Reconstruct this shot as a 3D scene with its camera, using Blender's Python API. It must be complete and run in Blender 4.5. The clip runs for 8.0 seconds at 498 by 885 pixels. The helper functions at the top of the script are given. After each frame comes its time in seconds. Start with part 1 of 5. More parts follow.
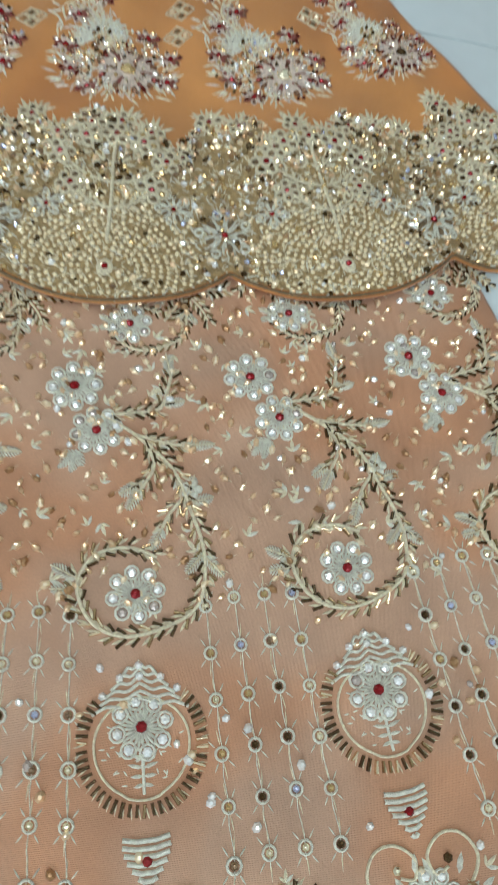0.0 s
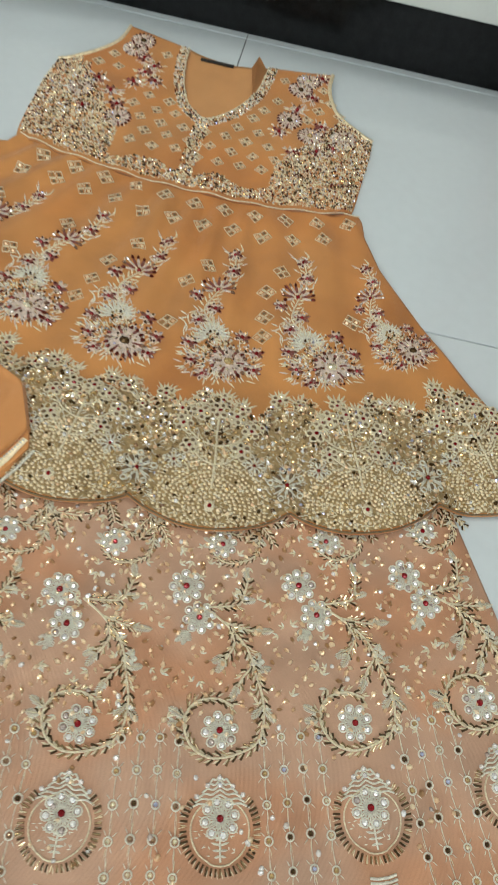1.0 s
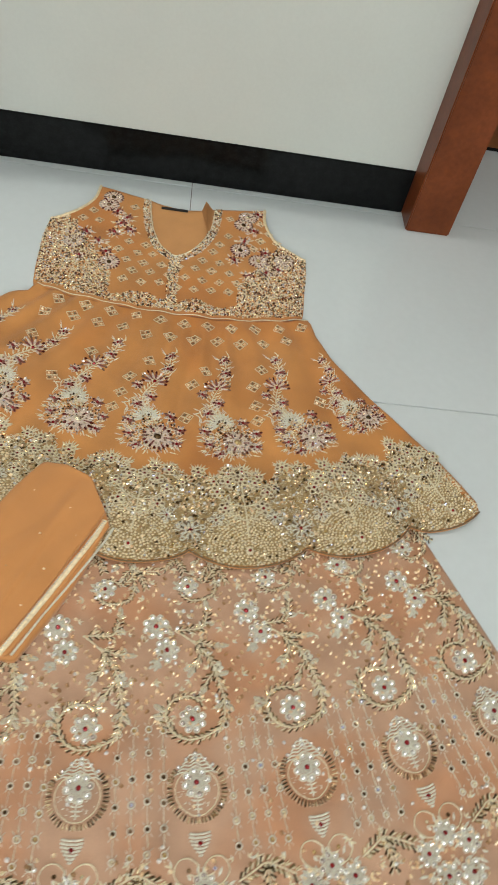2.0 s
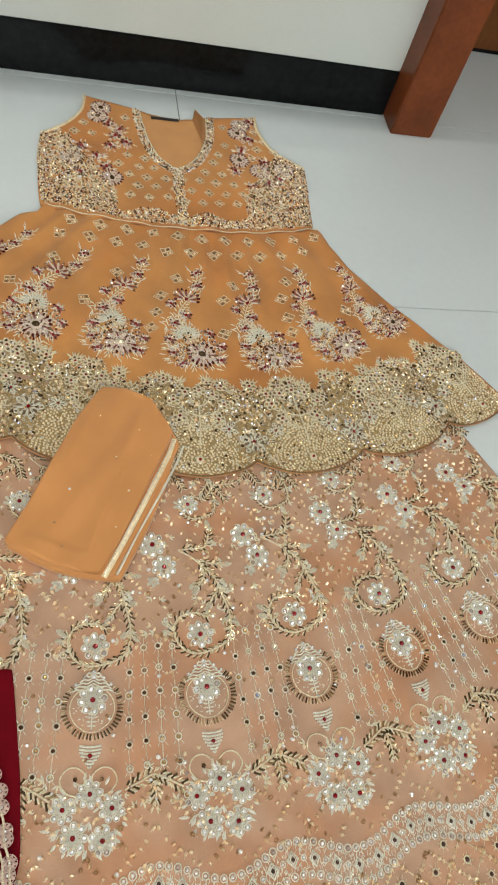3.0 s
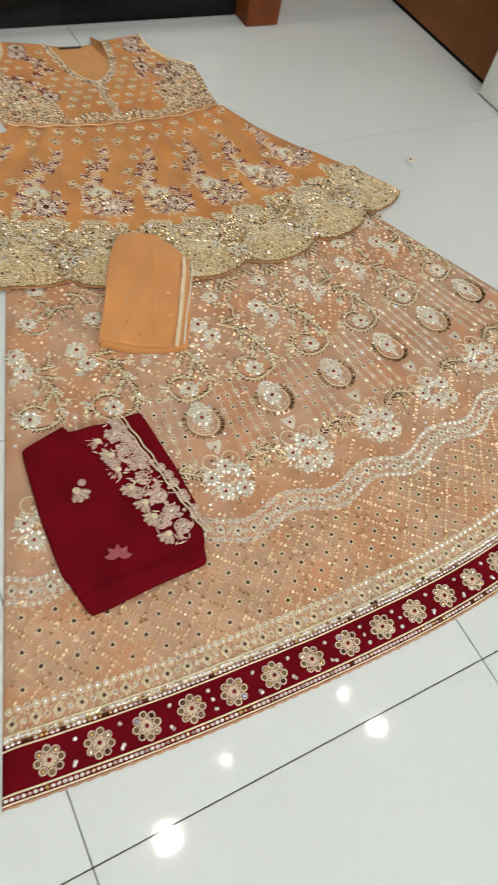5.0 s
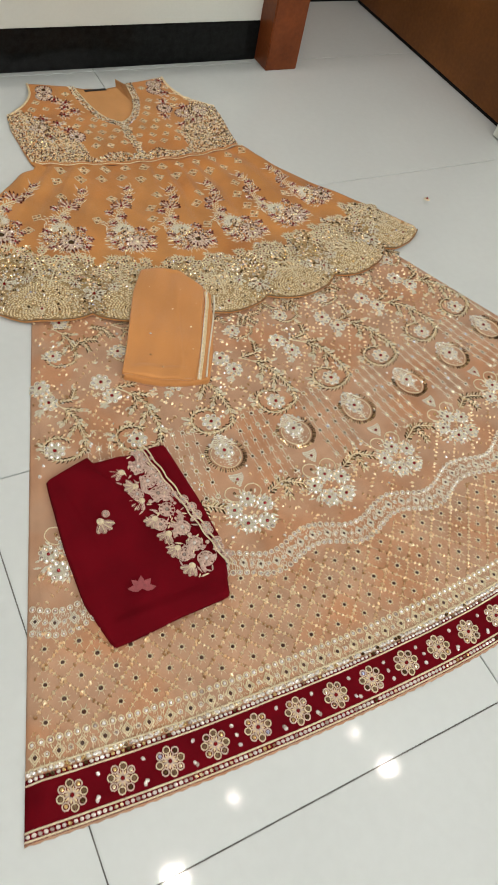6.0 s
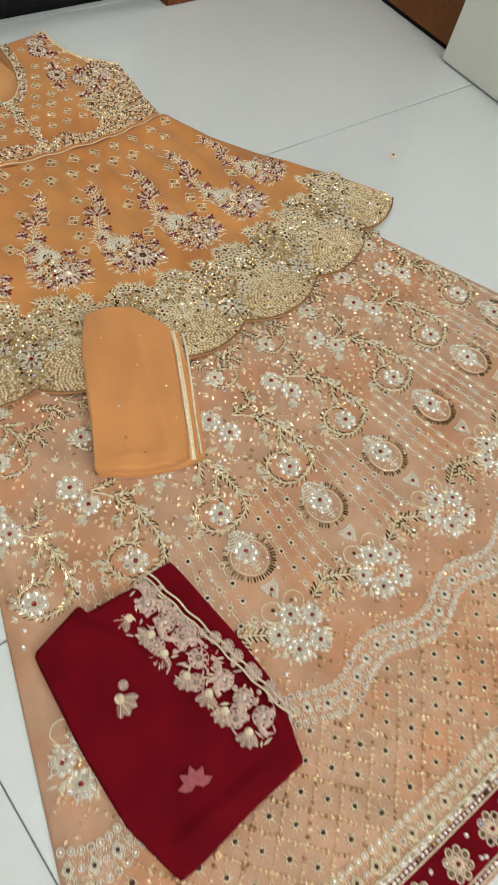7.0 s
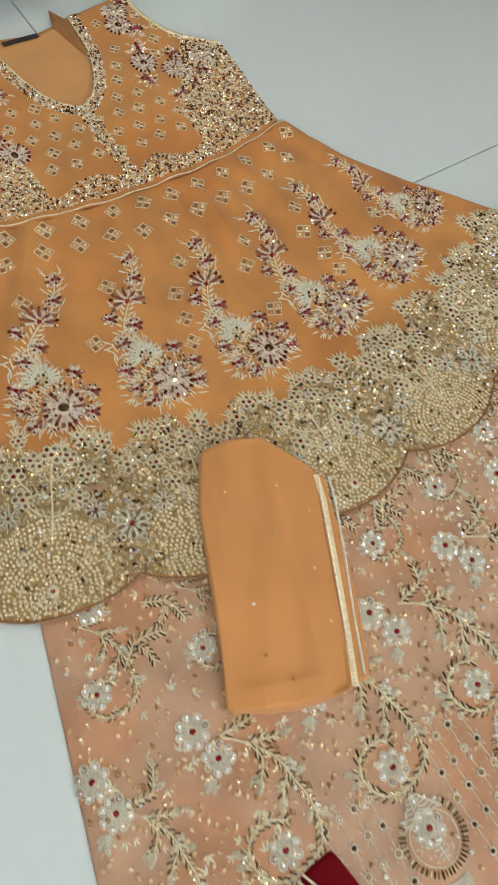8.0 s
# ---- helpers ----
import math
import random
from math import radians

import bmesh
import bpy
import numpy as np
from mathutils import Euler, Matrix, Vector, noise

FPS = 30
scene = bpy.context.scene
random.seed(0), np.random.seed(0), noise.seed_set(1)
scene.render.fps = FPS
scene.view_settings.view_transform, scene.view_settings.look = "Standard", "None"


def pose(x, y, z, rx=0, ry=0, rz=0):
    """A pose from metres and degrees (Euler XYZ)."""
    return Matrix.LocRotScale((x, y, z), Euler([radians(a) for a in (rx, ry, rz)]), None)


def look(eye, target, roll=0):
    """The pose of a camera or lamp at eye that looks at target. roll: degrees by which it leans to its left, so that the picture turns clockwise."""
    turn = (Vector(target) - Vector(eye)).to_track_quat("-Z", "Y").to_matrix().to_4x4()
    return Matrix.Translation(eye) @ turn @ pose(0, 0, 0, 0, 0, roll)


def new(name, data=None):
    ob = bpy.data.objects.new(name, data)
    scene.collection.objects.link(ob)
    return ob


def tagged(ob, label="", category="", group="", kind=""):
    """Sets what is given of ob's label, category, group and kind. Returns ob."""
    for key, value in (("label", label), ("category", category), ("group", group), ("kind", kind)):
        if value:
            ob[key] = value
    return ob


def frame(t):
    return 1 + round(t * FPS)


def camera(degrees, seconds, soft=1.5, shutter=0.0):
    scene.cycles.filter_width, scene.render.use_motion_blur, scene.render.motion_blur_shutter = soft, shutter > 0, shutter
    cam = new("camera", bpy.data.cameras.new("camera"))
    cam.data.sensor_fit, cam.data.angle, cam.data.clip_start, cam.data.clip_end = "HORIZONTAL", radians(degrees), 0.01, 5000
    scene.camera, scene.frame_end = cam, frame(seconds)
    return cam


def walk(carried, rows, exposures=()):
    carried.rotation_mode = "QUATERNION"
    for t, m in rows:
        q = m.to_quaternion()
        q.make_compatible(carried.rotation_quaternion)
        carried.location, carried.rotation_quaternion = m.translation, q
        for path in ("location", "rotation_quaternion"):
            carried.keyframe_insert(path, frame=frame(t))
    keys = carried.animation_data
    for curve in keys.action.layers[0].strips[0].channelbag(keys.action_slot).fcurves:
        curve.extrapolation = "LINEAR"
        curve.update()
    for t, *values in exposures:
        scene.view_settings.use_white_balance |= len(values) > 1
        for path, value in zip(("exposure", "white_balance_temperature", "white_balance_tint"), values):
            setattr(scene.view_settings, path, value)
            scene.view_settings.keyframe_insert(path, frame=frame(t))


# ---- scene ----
cam = camera(38.2, 8.0, soft=0.6, shutter=0.25)
PATH = [
    (0, (0.209, -0.95, 0.442), (0.37, -0.125, -1.373), 18.5),
    (0.5, (0.216, -0.96, 0.581), (0.257, 0.005, -1.17), 11.0),
    (1, (0.15, -0.991, 0.727), (0.172, 0.068, -0.97), 13.7),
    (1.5, (0.11, -1.072, 0.852), (0.118, 0.066, -0.792), 12.1),
    (2, (-0.015, -1.168, 0.942), (0.229, 0.064, -0.615), 14.4),
    (2.2, (-0.075, -1.189, 0.944), (0.189, 0.011, -0.634), 13.6),
    (3.3, (-0.286, -1.178, 0.914), (0.283, -0.227, -0.751), 24.2),
    (3.5, (-0.311, -1.183, 0.93), (0.274, -0.277, -0.754), 23.9),
    (4, (-0.445, -1.291, 0.944), (0.396, -0.439, -0.658), 22.9),
    (4.5, (-0.572, -1.455, 0.96), (0.33, -0.671, -0.643), 22.9),
    (5, (-0.624, -1.585, 0.98), (0.152, -0.69, -0.632), 16.9),
    (5.2, (-0.652, -1.625, 0.985), (0.072, -0.631, -0.592), 14.6),
    (6.3, (-0.645, -1.498, 0.973), (0.177, -0.549, -0.584), 15.4),
    (6.5, (-0.634, -1.411, 0.95), (0.216, -0.541, -0.637), 15.3),
    (7, (-0.581, -1.197, 0.89), (0.324, -0.521, -0.761), 18.2),
    (7.5, (-0.492, -0.983, 0.81), (0.281, -0.314, -0.909), 15.9),
    (8, (-0.446, -0.755, 0.777), (0.307, -0.24, -1.003), 22.5),
]
walk(cam, [(t, look(eye, target, roll)) for t, eye, target, roll in PATH],
     [(0, -0.02, 5500, 3), (1.0, 0.04, 6100, 8), (2.0, 0.06, 6400, 10), (3.5, 0.08, 6420, 10), (4.5, 0.16, 6550, 11), (5.0, 0.04, 6700, 13), (6.5, -0.04, 6900, 15), (7.0, 0.07, 6600, 12), (8.0, 0.02, 6350, 9)])

# ---------------------------------------------------------------- light
world = bpy.data.worlds.new("world")
scene.world = world
world.use_nodes = True
world.node_tree.nodes["Background"].inputs[0].default_value = (0.8, 0.9, 1.0, 1)
world.node_tree.nodes["Background"].inputs[1].default_value = 0.05
CEILING = 2.7
# first four lamps mirror in the floor; the other eight are added fill
LAMPS = [(-0.2, -1.35, 0.043), (0.95, -1.36, 0.026), (0.18, -1.17, 0.011), (0.88, -1.15, 0.011), (-1.4, -1.35, 0.066), (-0.2, 0.15, 0.056), (0.95, 0.15, 0.057),
         (-1.4, 0.15, 0.062), (2.1, 0.15, 0.055), (-0.2, -2.9, 0.045), (0.95, -2.9, 0.036), (-1.4, -2.9, 0.045)]
POWER = 1560.0
for lx, ly, lr in LAMPS:
    lamp = bpy.data.lights.new("downlight_and_fill", "AREA")
    lamp.shape, lamp.size = "DISK", 2 * lr
    lamp.energy, lamp.color = POWER * lr * lr, (1.0, 0.95, 0.88)
    new("downlight_and_fill", lamp).matrix_world = pose(lx, ly, CEILING - 0.022)
# fill light added in the opening of an invented window behind the camera
day = bpy.data.lights.new("window_fill", "AREA")
day.shape, day.size, day.size_y, day.energy, day.color = "RECTANGLE", 2.5, 1.4, 35.0, (0.98, 0.98, 0.96)
new("window_fill", day).matrix_world = pose(0.0, -3.63, 1.7, 90, 0, 0)


# ---------------------------------------------------------------- materials
def material(name, col, rough=0.5, metal=0.0, spread=0.12, scale=30.0, fine=400.0, bump=0.15, depth=0.001,
             weave=0.0, island=None, sheen=0.0, coat=0.0, stripe=0.0, patch=None, spec=0.5):
    m = bpy.data.materials.new(name)
    m.use_nodes = True
    nt = m.node_tree
    n, l = nt.nodes, nt.links
    b = n["Principled BSDF"]
    b.inputs["Roughness"].default_value = rough
    b.inputs["Metallic"].default_value = metal
    b.inputs["Specular IOR Level"].default_value = spec
    b.inputs["Sheen Weight"].default_value = sheen
    b.inputs["Coat Weight"].default_value = coat
    b.inputs["Coat Roughness"].default_value = 0.08
    co = n.new("ShaderNodeTexCoord").outputs["Object"]

    def noise_tex(s, detail=3.0):
        t = n.new("ShaderNodeTexNoise")
        t.inputs["Scale"].default_value, t.inputs["Detail"].default_value = s, detail
        l.new(co, t.inputs["Vector"])
        return t.outputs[0]

    def ramp(fac, stops):
        r = n.new("ShaderNodeValToRGB")
        while len(r.color_ramp.elements) < len(stops):
            r.color_ramp.elements.new(0.5)
        for e, (p, c) in zip(r.color_ramp.elements, stops):
            e.position, e.color = p, (*c, 1)
        l.new(fac, r.inputs[0])
        return r.outputs[0]

    def mix(kind, fac, a, c):
        x = n.new("ShaderNodeMix")
        x.data_type, x.blend_type = "RGBA", kind
        x.inputs[0].default_value = fac
        l.new(a, x.inputs[6])
        l.new(c, x.inputs[7])
        return x.outputs[2]

    dark, lite = [tuple(min(1.0, c * k) for c in col) for k in (1 - spread, 1 + spread)]
    if island:
        each = n.new("ShaderNodeMath")
        l.new(n.new("ShaderNodeNewGeometry").outputs["Random Per Island"], each.inputs[0])
        l.new(n.new("ShaderNodeObjectInfo").outputs["Random"], each.inputs[1])
        wrap = n.new("ShaderNodeMath")
        wrap.operation = "FRACT"
        l.new(each.outputs[0], wrap.inputs[0])
        colour = ramp(wrap.outputs[0], island)
        colour.node.color_ramp.interpolation = "CONSTANT"
    else:
        colour = ramp(noise_tex(scale), [(0.3, dark), (0.7, lite)])
        grain = ramp(noise_tex(fine, 2.0), [(0.3, (1 - spread,) * 3), (0.7, (1.0,) * 3)])
        colour = mix("MULTIPLY", 0.8, colour, grain)
    if patch:
        spot = ramp(noise_tex(patch[1], 2.0), [(0.45, (1, 1, 1)), (0.62, patch[0])])
        colour = mix("MULTIPLY", 1.0, colour, spot)
    l.new(colour, b.inputs["Base Color"])
    height = noise_tex(fine, 2.0)
    if weave:
        sums = []
        for axis in ("X", "Y"):
            w = n.new("ShaderNodeTexWave")
            w.bands_direction = axis
            w.inputs["Scale"].default_value, w.inputs["Distortion"].default_value = weave, 0.4
            l.new(co, w.inputs["Vector"])
            sums.append(w.outputs[1])
        add = n.new("ShaderNodeMath")
        l.new(sums[0], add.inputs[0]), l.new(sums[1], add.inputs[1])
        height = add.outputs[0]
    if stripe:
        w = n.new("ShaderNodeTexWave")
        w.bands_direction = "DIAGONAL"
        w.inputs["Scale"].default_value, w.inputs["Distortion"].default_value = stripe, 3.0
        l.new(co, w.inputs["Vector"])
        height = w.outputs[1]
    if bump:
        bp = n.new("ShaderNodeBump")
        bp.inputs["Strength"].default_value, bp.inputs["Distance"].default_value = bump, depth
        l.new(height, bp.inputs["Height"])
        l.new(bp.outputs[0], b.inputs["Normal"])
    return m


M_TILE = material("floor_tile", (0.615, 0.675, 0.675), 0.06, spread=0.03, scale=2.0, fine=60, bump=0.02)
M_GROUT = material("grout", (0.22, 0.22, 0.21), 0.8, spread=0.3)
M_WALL = material("white_paint", (0.74, 0.74, 0.71), 0.55, spread=0.03, scale=3, fine=200, bump=0.05)
M_PANEL = material("white_laminate", (0.62, 0.65, 0.60), 0.4, spread=0.03, scale=3, fine=150, bump=0.03)
M_BLACK = material("black_granite", (0.008, 0.009, 0.009), 0.16, spread=0.4, scale=60, fine=300, bump=0.02, spec=0.12)
M_WOOD = material("polished_teak", (0.19, 0.048, 0.013), 0.3, spread=0.25, scale=9, fine=120, bump=0.08, stripe=14.0, spec=0.25)
M_WOODDARK = material("dark_veneer", (0.19, 0.070, 0.019), 0.4, spread=0.25, scale=5, fine=90, bump=0.06, stripe=9.0, spec=0.2)
# patch paints soft fold shading into the colour of both orange cloths
M_ORANGE = material("orange_georgette", (0.56, 0.240, 0.056), 0.62, spread=0.16, scale=14, fine=900, bump=0.25, weave=420, sheen=0.2, depth=0.0004, patch=((0.93, 0.82, 0.66), 4.0))
M_ORANGE_PLAIN = material("plain_orange_georgette", (0.60, 0.255, 0.066), 0.6, spread=0.10, scale=9, fine=900, bump=0.25, weave=420, sheen=0.35, depth=0.0004, patch=((0.95, 0.86, 0.74), 3.0))
M_ORANGE_IN = material("orange_lining", (0.60, 0.30, 0.11), 0.6, spread=0.08, scale=14, fine=900, bump=0.2, weave=420, depth=0.0004)
# patch holds the sheer cloth's uneven tone and painted shading of its creases
M_PEACH = material("peach_organza", (0.50, 0.300, 0.186), 0.55, spread=0.16, scale=16, fine=900, bump=0.3, weave=380, sheen=0.2,
                   depth=0.0004, patch=((1.0, 0.82, 0.66), 9.0))
M_RED = material("maroon_chiffon", (0.135, 0.0026, 0.0075), 0.8, spread=0.15, scale=18, fine=900, bump=0.25, weave=420, spec=0.05, depth=0.0004)
M_SILVER = material("silver_thread", (0.90, 0.835, 0.69), 0.42, metal=0.05, spread=0.2, scale=420, fine=1800, bump=0.7, stripe=520, depth=0.0006)
M_CREAM = material("cream_gold_thread", (0.90, 0.75, 0.52), 0.42, metal=0.05, spread=0.24, scale=420, fine=1800, bump=0.6, stripe=520, depth=0.0006)
M_PINKT = material("rose_thread", (0.74, 0.61, 0.50), 0.45, metal=0.08, spread=0.28, scale=260, fine=1800, bump=0.5, stripe=520, depth=0.0005)
M_BUGLE = material("antique_gold_bugle", (0.2, 0.14, 0.07), 0.22, metal=0.85, island=[(0.0, (0.11, 0.075, 0.035)), (0.55, (0.36, 0.26, 0.13)), (0.82, (0.85, 0.70, 0.46))], bump=0)
M_GOLDBEAD = material("gold_bead", (0.6, 0.4, 0.2), 0.28, metal=0.8, island=[(0.0, (0.86, 0.64, 0.40)), (0.4, (0.99, 0.84, 0.60)), (0.8, (0.46, 0.28, 0.14))], bump=0)
M_CRYSTAL = material("crystal", (0.8, 0.8, 0.8), 0.2, metal=0.5, island=[(0.0, (0.95, 0.93, 0.88)), (0.55, (0.55, 0.47, 0.42)), (0.66, (0.99, 0.98, 0.96))], bump=0)
M_STONE = material("mixed_stone", (0.5, 0.5, 0.5), 0.18, metal=0.85, island=[(0.0, (0.10, 0.06, 0.025)), (0.24, (0.70, 0.51, 0.24)), (0.52, (0.98, 0.88, 0.64)), (0.86, (0.36, 0.24, 0.15)), (0.97, (0.62, 0.66, 0.92))], bump=0)
M_RUBY = material("red_stone", (0.26, 0.006, 0.010), 0.15, metal=0.3, spread=0.2, bump=0)
M_PURPLE = material("wine_stone", (0.2, 0.05, 0.09), 0.2, metal=0.6, island=[(0.0, (0.13, 0.018, 0.010)), (0.42, (0.32, 0.18, 0.11)), (0.68, (0.86, 0.78, 0.68))], bump=0)
M_PEARL = material("ivory_pearl", (0.86, 0.72, 0.46), 0.28, metal=0.2, spread=0.18, scale=200, fine=900, bump=0)
M_DARK = material("dark_garnet_stone", (0.07, 0.026, 0.014), 0.3, spread=0.4, bump=0, spec=0.35)
M_CORD = material("dark_gold_cord", (0.24, 0.16, 0.08), 0.45, metal=0.4, spread=0.3, scale=300, fine=1800, bump=0.6, stripe=420, depth=0.0006)
M_WINE = material("wine_thread", (0.22, 0.055, 0.035), 0.5, spread=0.25, scale=260, fine=1800, bump=0.5, stripe=520, depth=0.0005)
M_LABEL = material("label_black", (0.02, 0.017, 0.015), 0.6, spread=0.3)
M_LAMPRIM = material("lamp_rim", (0.8, 0.8, 0.8), 0.4, spread=0.02)
M_GLOW = bpy.data.materials.new("lamp_diffuser")
M_GLOW.use_nodes = True
M_GLOW.node_tree.nodes["Principled BSDF"].inputs["Emission Color"].default_value = (1, 0.96, 0.9, 1)
M_GLOW.node_tree.nodes["Principled BSDF"].inputs["Emission Strength"].default_value = 30.0


# ---------------------------------------------------------------- building helpers
def box(bm, x0, y0, z0, x1, y1, z1, bevel=0.0):
    geo = bmesh.ops.create_cube(bm, size=1.0)["verts"]
    for v in geo:
        v.co = Vector(((x0 + x1) / 2 + v.co.x * (x1 - x0), (y0 + y1) / 2 + v.co.y * (y1 - y0), (z0 + z1) / 2 + v.co.z * (z1 - z0)))
    if bevel:
        edges = list({e for v in geo for e in v.link_edges})
        bmesh.ops.bevel(bm, geom=edges, offset=bevel, segments=2, affect="EDGES")
    return bm


def part(name, bm, mat, parent=None, label=""):
    me = bpy.data.meshes.new(name)
    bm.to_mesh(me)
    bm.free()
    me.materials.append(mat)
    ob = new(name, me)
    if parent:
        ob.parent = parent
    return tagged(ob, label)


def box_part(name, dims, mat, parent=None, label="", bevel=0.0):
    return part(name, box(bmesh.new(), *dims, bevel), mat, parent, label)


def empty(name, label, category, group="", at=(0, 0, 0)):
    ob = new(name)
    ob.empty_display_size = 0.1
    return tagged(ob, label, category, group)


class Shape:
    """A small relief pattern: vertices, faces and the slot of each face."""

    def __init__(self):
        self.v, self.f, self.m, self.s = [], [], [], []

    def add(self, verts, faces, slot, smooth):
        k = len(self.v)
        self.v += verts
        self.f += [tuple(i + k for i in f) for f in faces]
        self.m += [slot] * len(faces)
        self.s += [smooth] * len(faces)

    def gem(self, x, y, r, h, slot, n=6, z=0.0, turn=0.0, long=1.0):
        ring = [(math.cos(2 * math.pi * i / n + 0.3), math.sin(2 * math.pi * i / n + 0.3)) for i in range(n)]
        c, s = math.cos(turn), math.sin(turn)
        out = []
        for k, hz in ((1.0, 0.0), (0.88, h * 0.5), (0.38, h)):
            out += [(x + c * a * r * k * long - s * b * r * k, y + s * a * r * k * long + c * b * r * k, z + hz) for a, b in ring]
        fs = [(j * n + i, j * n + (i + 1) % n, (j + 1) * n + (i + 1) % n, (j + 1) * n + i) for j in range(2) for i in range(n)]
        self.add(out, fs + [tuple(range(2 * n, 3 * n))], slot, False)

    def dome(self, x, y, r, h, slot, n=10, z=0.0, turn=0.0, long=1.0):
        c, s = math.cos(turn), math.sin(turn)
        out = []
        for k, hz in ((1.0, 0.0), (0.8, 0.62), (0.42, 0.92)):
            for i in range(n):
                a, b = math.cos(2 * math.pi * i / n) * r * k * long, math.sin(2 * math.pi * i / n) * r * k
                out.append((x + c * a - s * b, y + s * a + c * b, z + h * hz))
        fs = [(j * n + i, j * n + (i + 1) % n, (j + 1) * n + (i + 1) % n, (j + 1) * n + i) for j in range(2) for i in range(n)]
        fs.append(tuple(range(2 * n, 3 * n)))
        self.add(out, fs, slot, True)

    def leaf(self, x, y, turn, length, width, h, slot, z=0.0):
        c, s = math.cos(turn), math.sin(turn)
        pts = [(0, 0, 0), (0.3, 0.42, 0), (0.3, -0.42, 0), (0.65, 0.38, 0), (0.65, -0.38, 0), (1, 0, 0), (0.3, 0, 1), (0.68, 0, 0.85)]
        out = [(x + c * a * length - s * b * width, y + s * a * length + c * b * width, z + w * h) for a, b, w in pts]
        self.add(out, [(0, 6, 1), (0, 2, 6), (1, 6, 7, 3), (6, 2, 4, 7), (3, 7, 5), (7, 4, 5)], slot, True)

    def feather(self, x, y, turn, length, width, h, slot, rib=None):
        """A leaf of slanting satin stitches on both sides of a rib."""
        c, s = math.cos(turn), math.sin(turn)
        self.cord([(x, y), (x + c * length, y + s * length)], 0.0011, h, slot if rib is None else rib)
        n = max(4, int(length / 0.0021))
        for j in range(n):
            u = (j + 0.3) / n
            w = width * 0.5 * math.sin(math.pi * min(1.0, 0.16 + 0.84 * u)) ** 0.7
            for side in (1, -1):
                self.leaf(x + c * length * u * 0.92, y + s * length * u * 0.92, turn + side * 0.85, w * 1.25 + 0.001, 0.0016, h, slot)

    def bugle(self, x, y, turn, length, width, h, slot):
        c, s = math.cos(turn), math.sin(turn)
        pts = [(0, -.5, 0), (1, -.5, 0), (1, .5, 0), (0, .5, 0), (.06, -.25, 1), (.94, -.25, 1), (.94, .25, 1), (.06, .25, 1)]
        out = [(x + c * a * length - s * b * width, y + s * a * length + c * b * width, w * h) for a, b, w in pts]
        self.add(out, [(4, 5, 6, 7), (0, 1, 5, 4), (1, 2, 6, 5), (2, 3, 7, 6), (3, 0, 4, 7)], slot, False)

    def cord(self, pts, width, h, slot, closed=False, z=0.0):
        n = len(pts)
        out, fs = [], []
        for i, p in enumerate(pts):
            a = pts[(i - 1) % n] if closed or i else p
            b = pts[(i + 1) % n] if closed or i < n - 1 else p
            dx, dy = b[0] - a[0], b[1] - a[1]
            d = math.hypot(dx, dy) or 1e-9
            ox, oy = -dy / d * width / 2, dx / d * width / 2
            out += [(p[0] + ox, p[1] + oy, z), (p[0] + ox * 0.6, p[1] + oy * 0.6, z + h), (p[0] - ox * 0.6, p[1] - oy * 0.6, z + h), (p[0] - ox, p[1] - oy, z)]
        for i in range(n if closed else n - 1):
            j = (i + 1) % n
            fs += [(4 * i + k, 4 * i + k + 1, 4 * j + k + 1, 4 * j + k) for k in range(3)]
        self.add(out, fs, slot, True)

    def ring(self, x, y, r, width, h, slot, n=12, tall=1.0, z=0.0):
        self.cord([(x + r * math.cos(2 * math.pi * i / n), y + r * tall * math.sin(2 * math.pi * i / n)) for i in range(n)], width, h, slot, True, z)

    def join(self, other, x, y, turn=0.0, size=1.0, z=0.0):
        c, s = math.cos(turn) * size, math.sin(turn) * size
        k = len(self.v)
        self.v += [(x + c * a - s * b, y + s * a + c * b, z + w * size) for a, b, w in other.v]
        self.f += [tuple(i + k for i in f) for f in other.f]
        self.m += other.m
        self.s += other.s


def spline(pts, steps=6):
    """A smooth line through the given points."""
    out = []
    for i in range(len(pts) - 1):
        p0, p1, p2, p3 = pts[max(i - 1, 0)], pts[i], pts[i + 1], pts[min(i + 2, len(pts) - 1)]
        for k in range(steps):
            t = k / steps
            out.append(tuple(0.5 * (2 * b + (c - a) * t + (2 * a - 5 * b + 4 * c - d) * t * t + (3 * b - a - 3 * c + d) * t ** 3)
                             for a, b, c, d in zip(p0, p1, p2, p3)))
    return out + [pts[-1]]


def relief(name, verts, faces, slots, smooth, mats, parent, label="", kind=""):
    me = bpy.data.meshes.new(name)
    me.from_pydata(np.asarray(verts).tolist() if not isinstance(verts, list) else verts, [], faces)
    for m in mats:
        me.materials.append(m)
    me.polygons.foreach_set("material_index", np.asarray(slots, np.int32))
    me.polygons.foreach_set("use_smooth", np.asarray(smooth, bool))
    ob = new(name, me)
    ob.parent = parent
    return tagged(ob, label, kind=kind)


THREADS = [M_SILVER, M_CREAM, M_PINKT, M_BUGLE, M_GOLDBEAD, M_CRYSTAL, M_STONE, M_RUBY, M_PURPLE, M_PEARL, M_RED, M_WINE, M_CORD, M_DARK]
SI, CR, PK, BU, GO, CY, ST, RU, PU, PE, RE, WI, CO, DK = range(14)


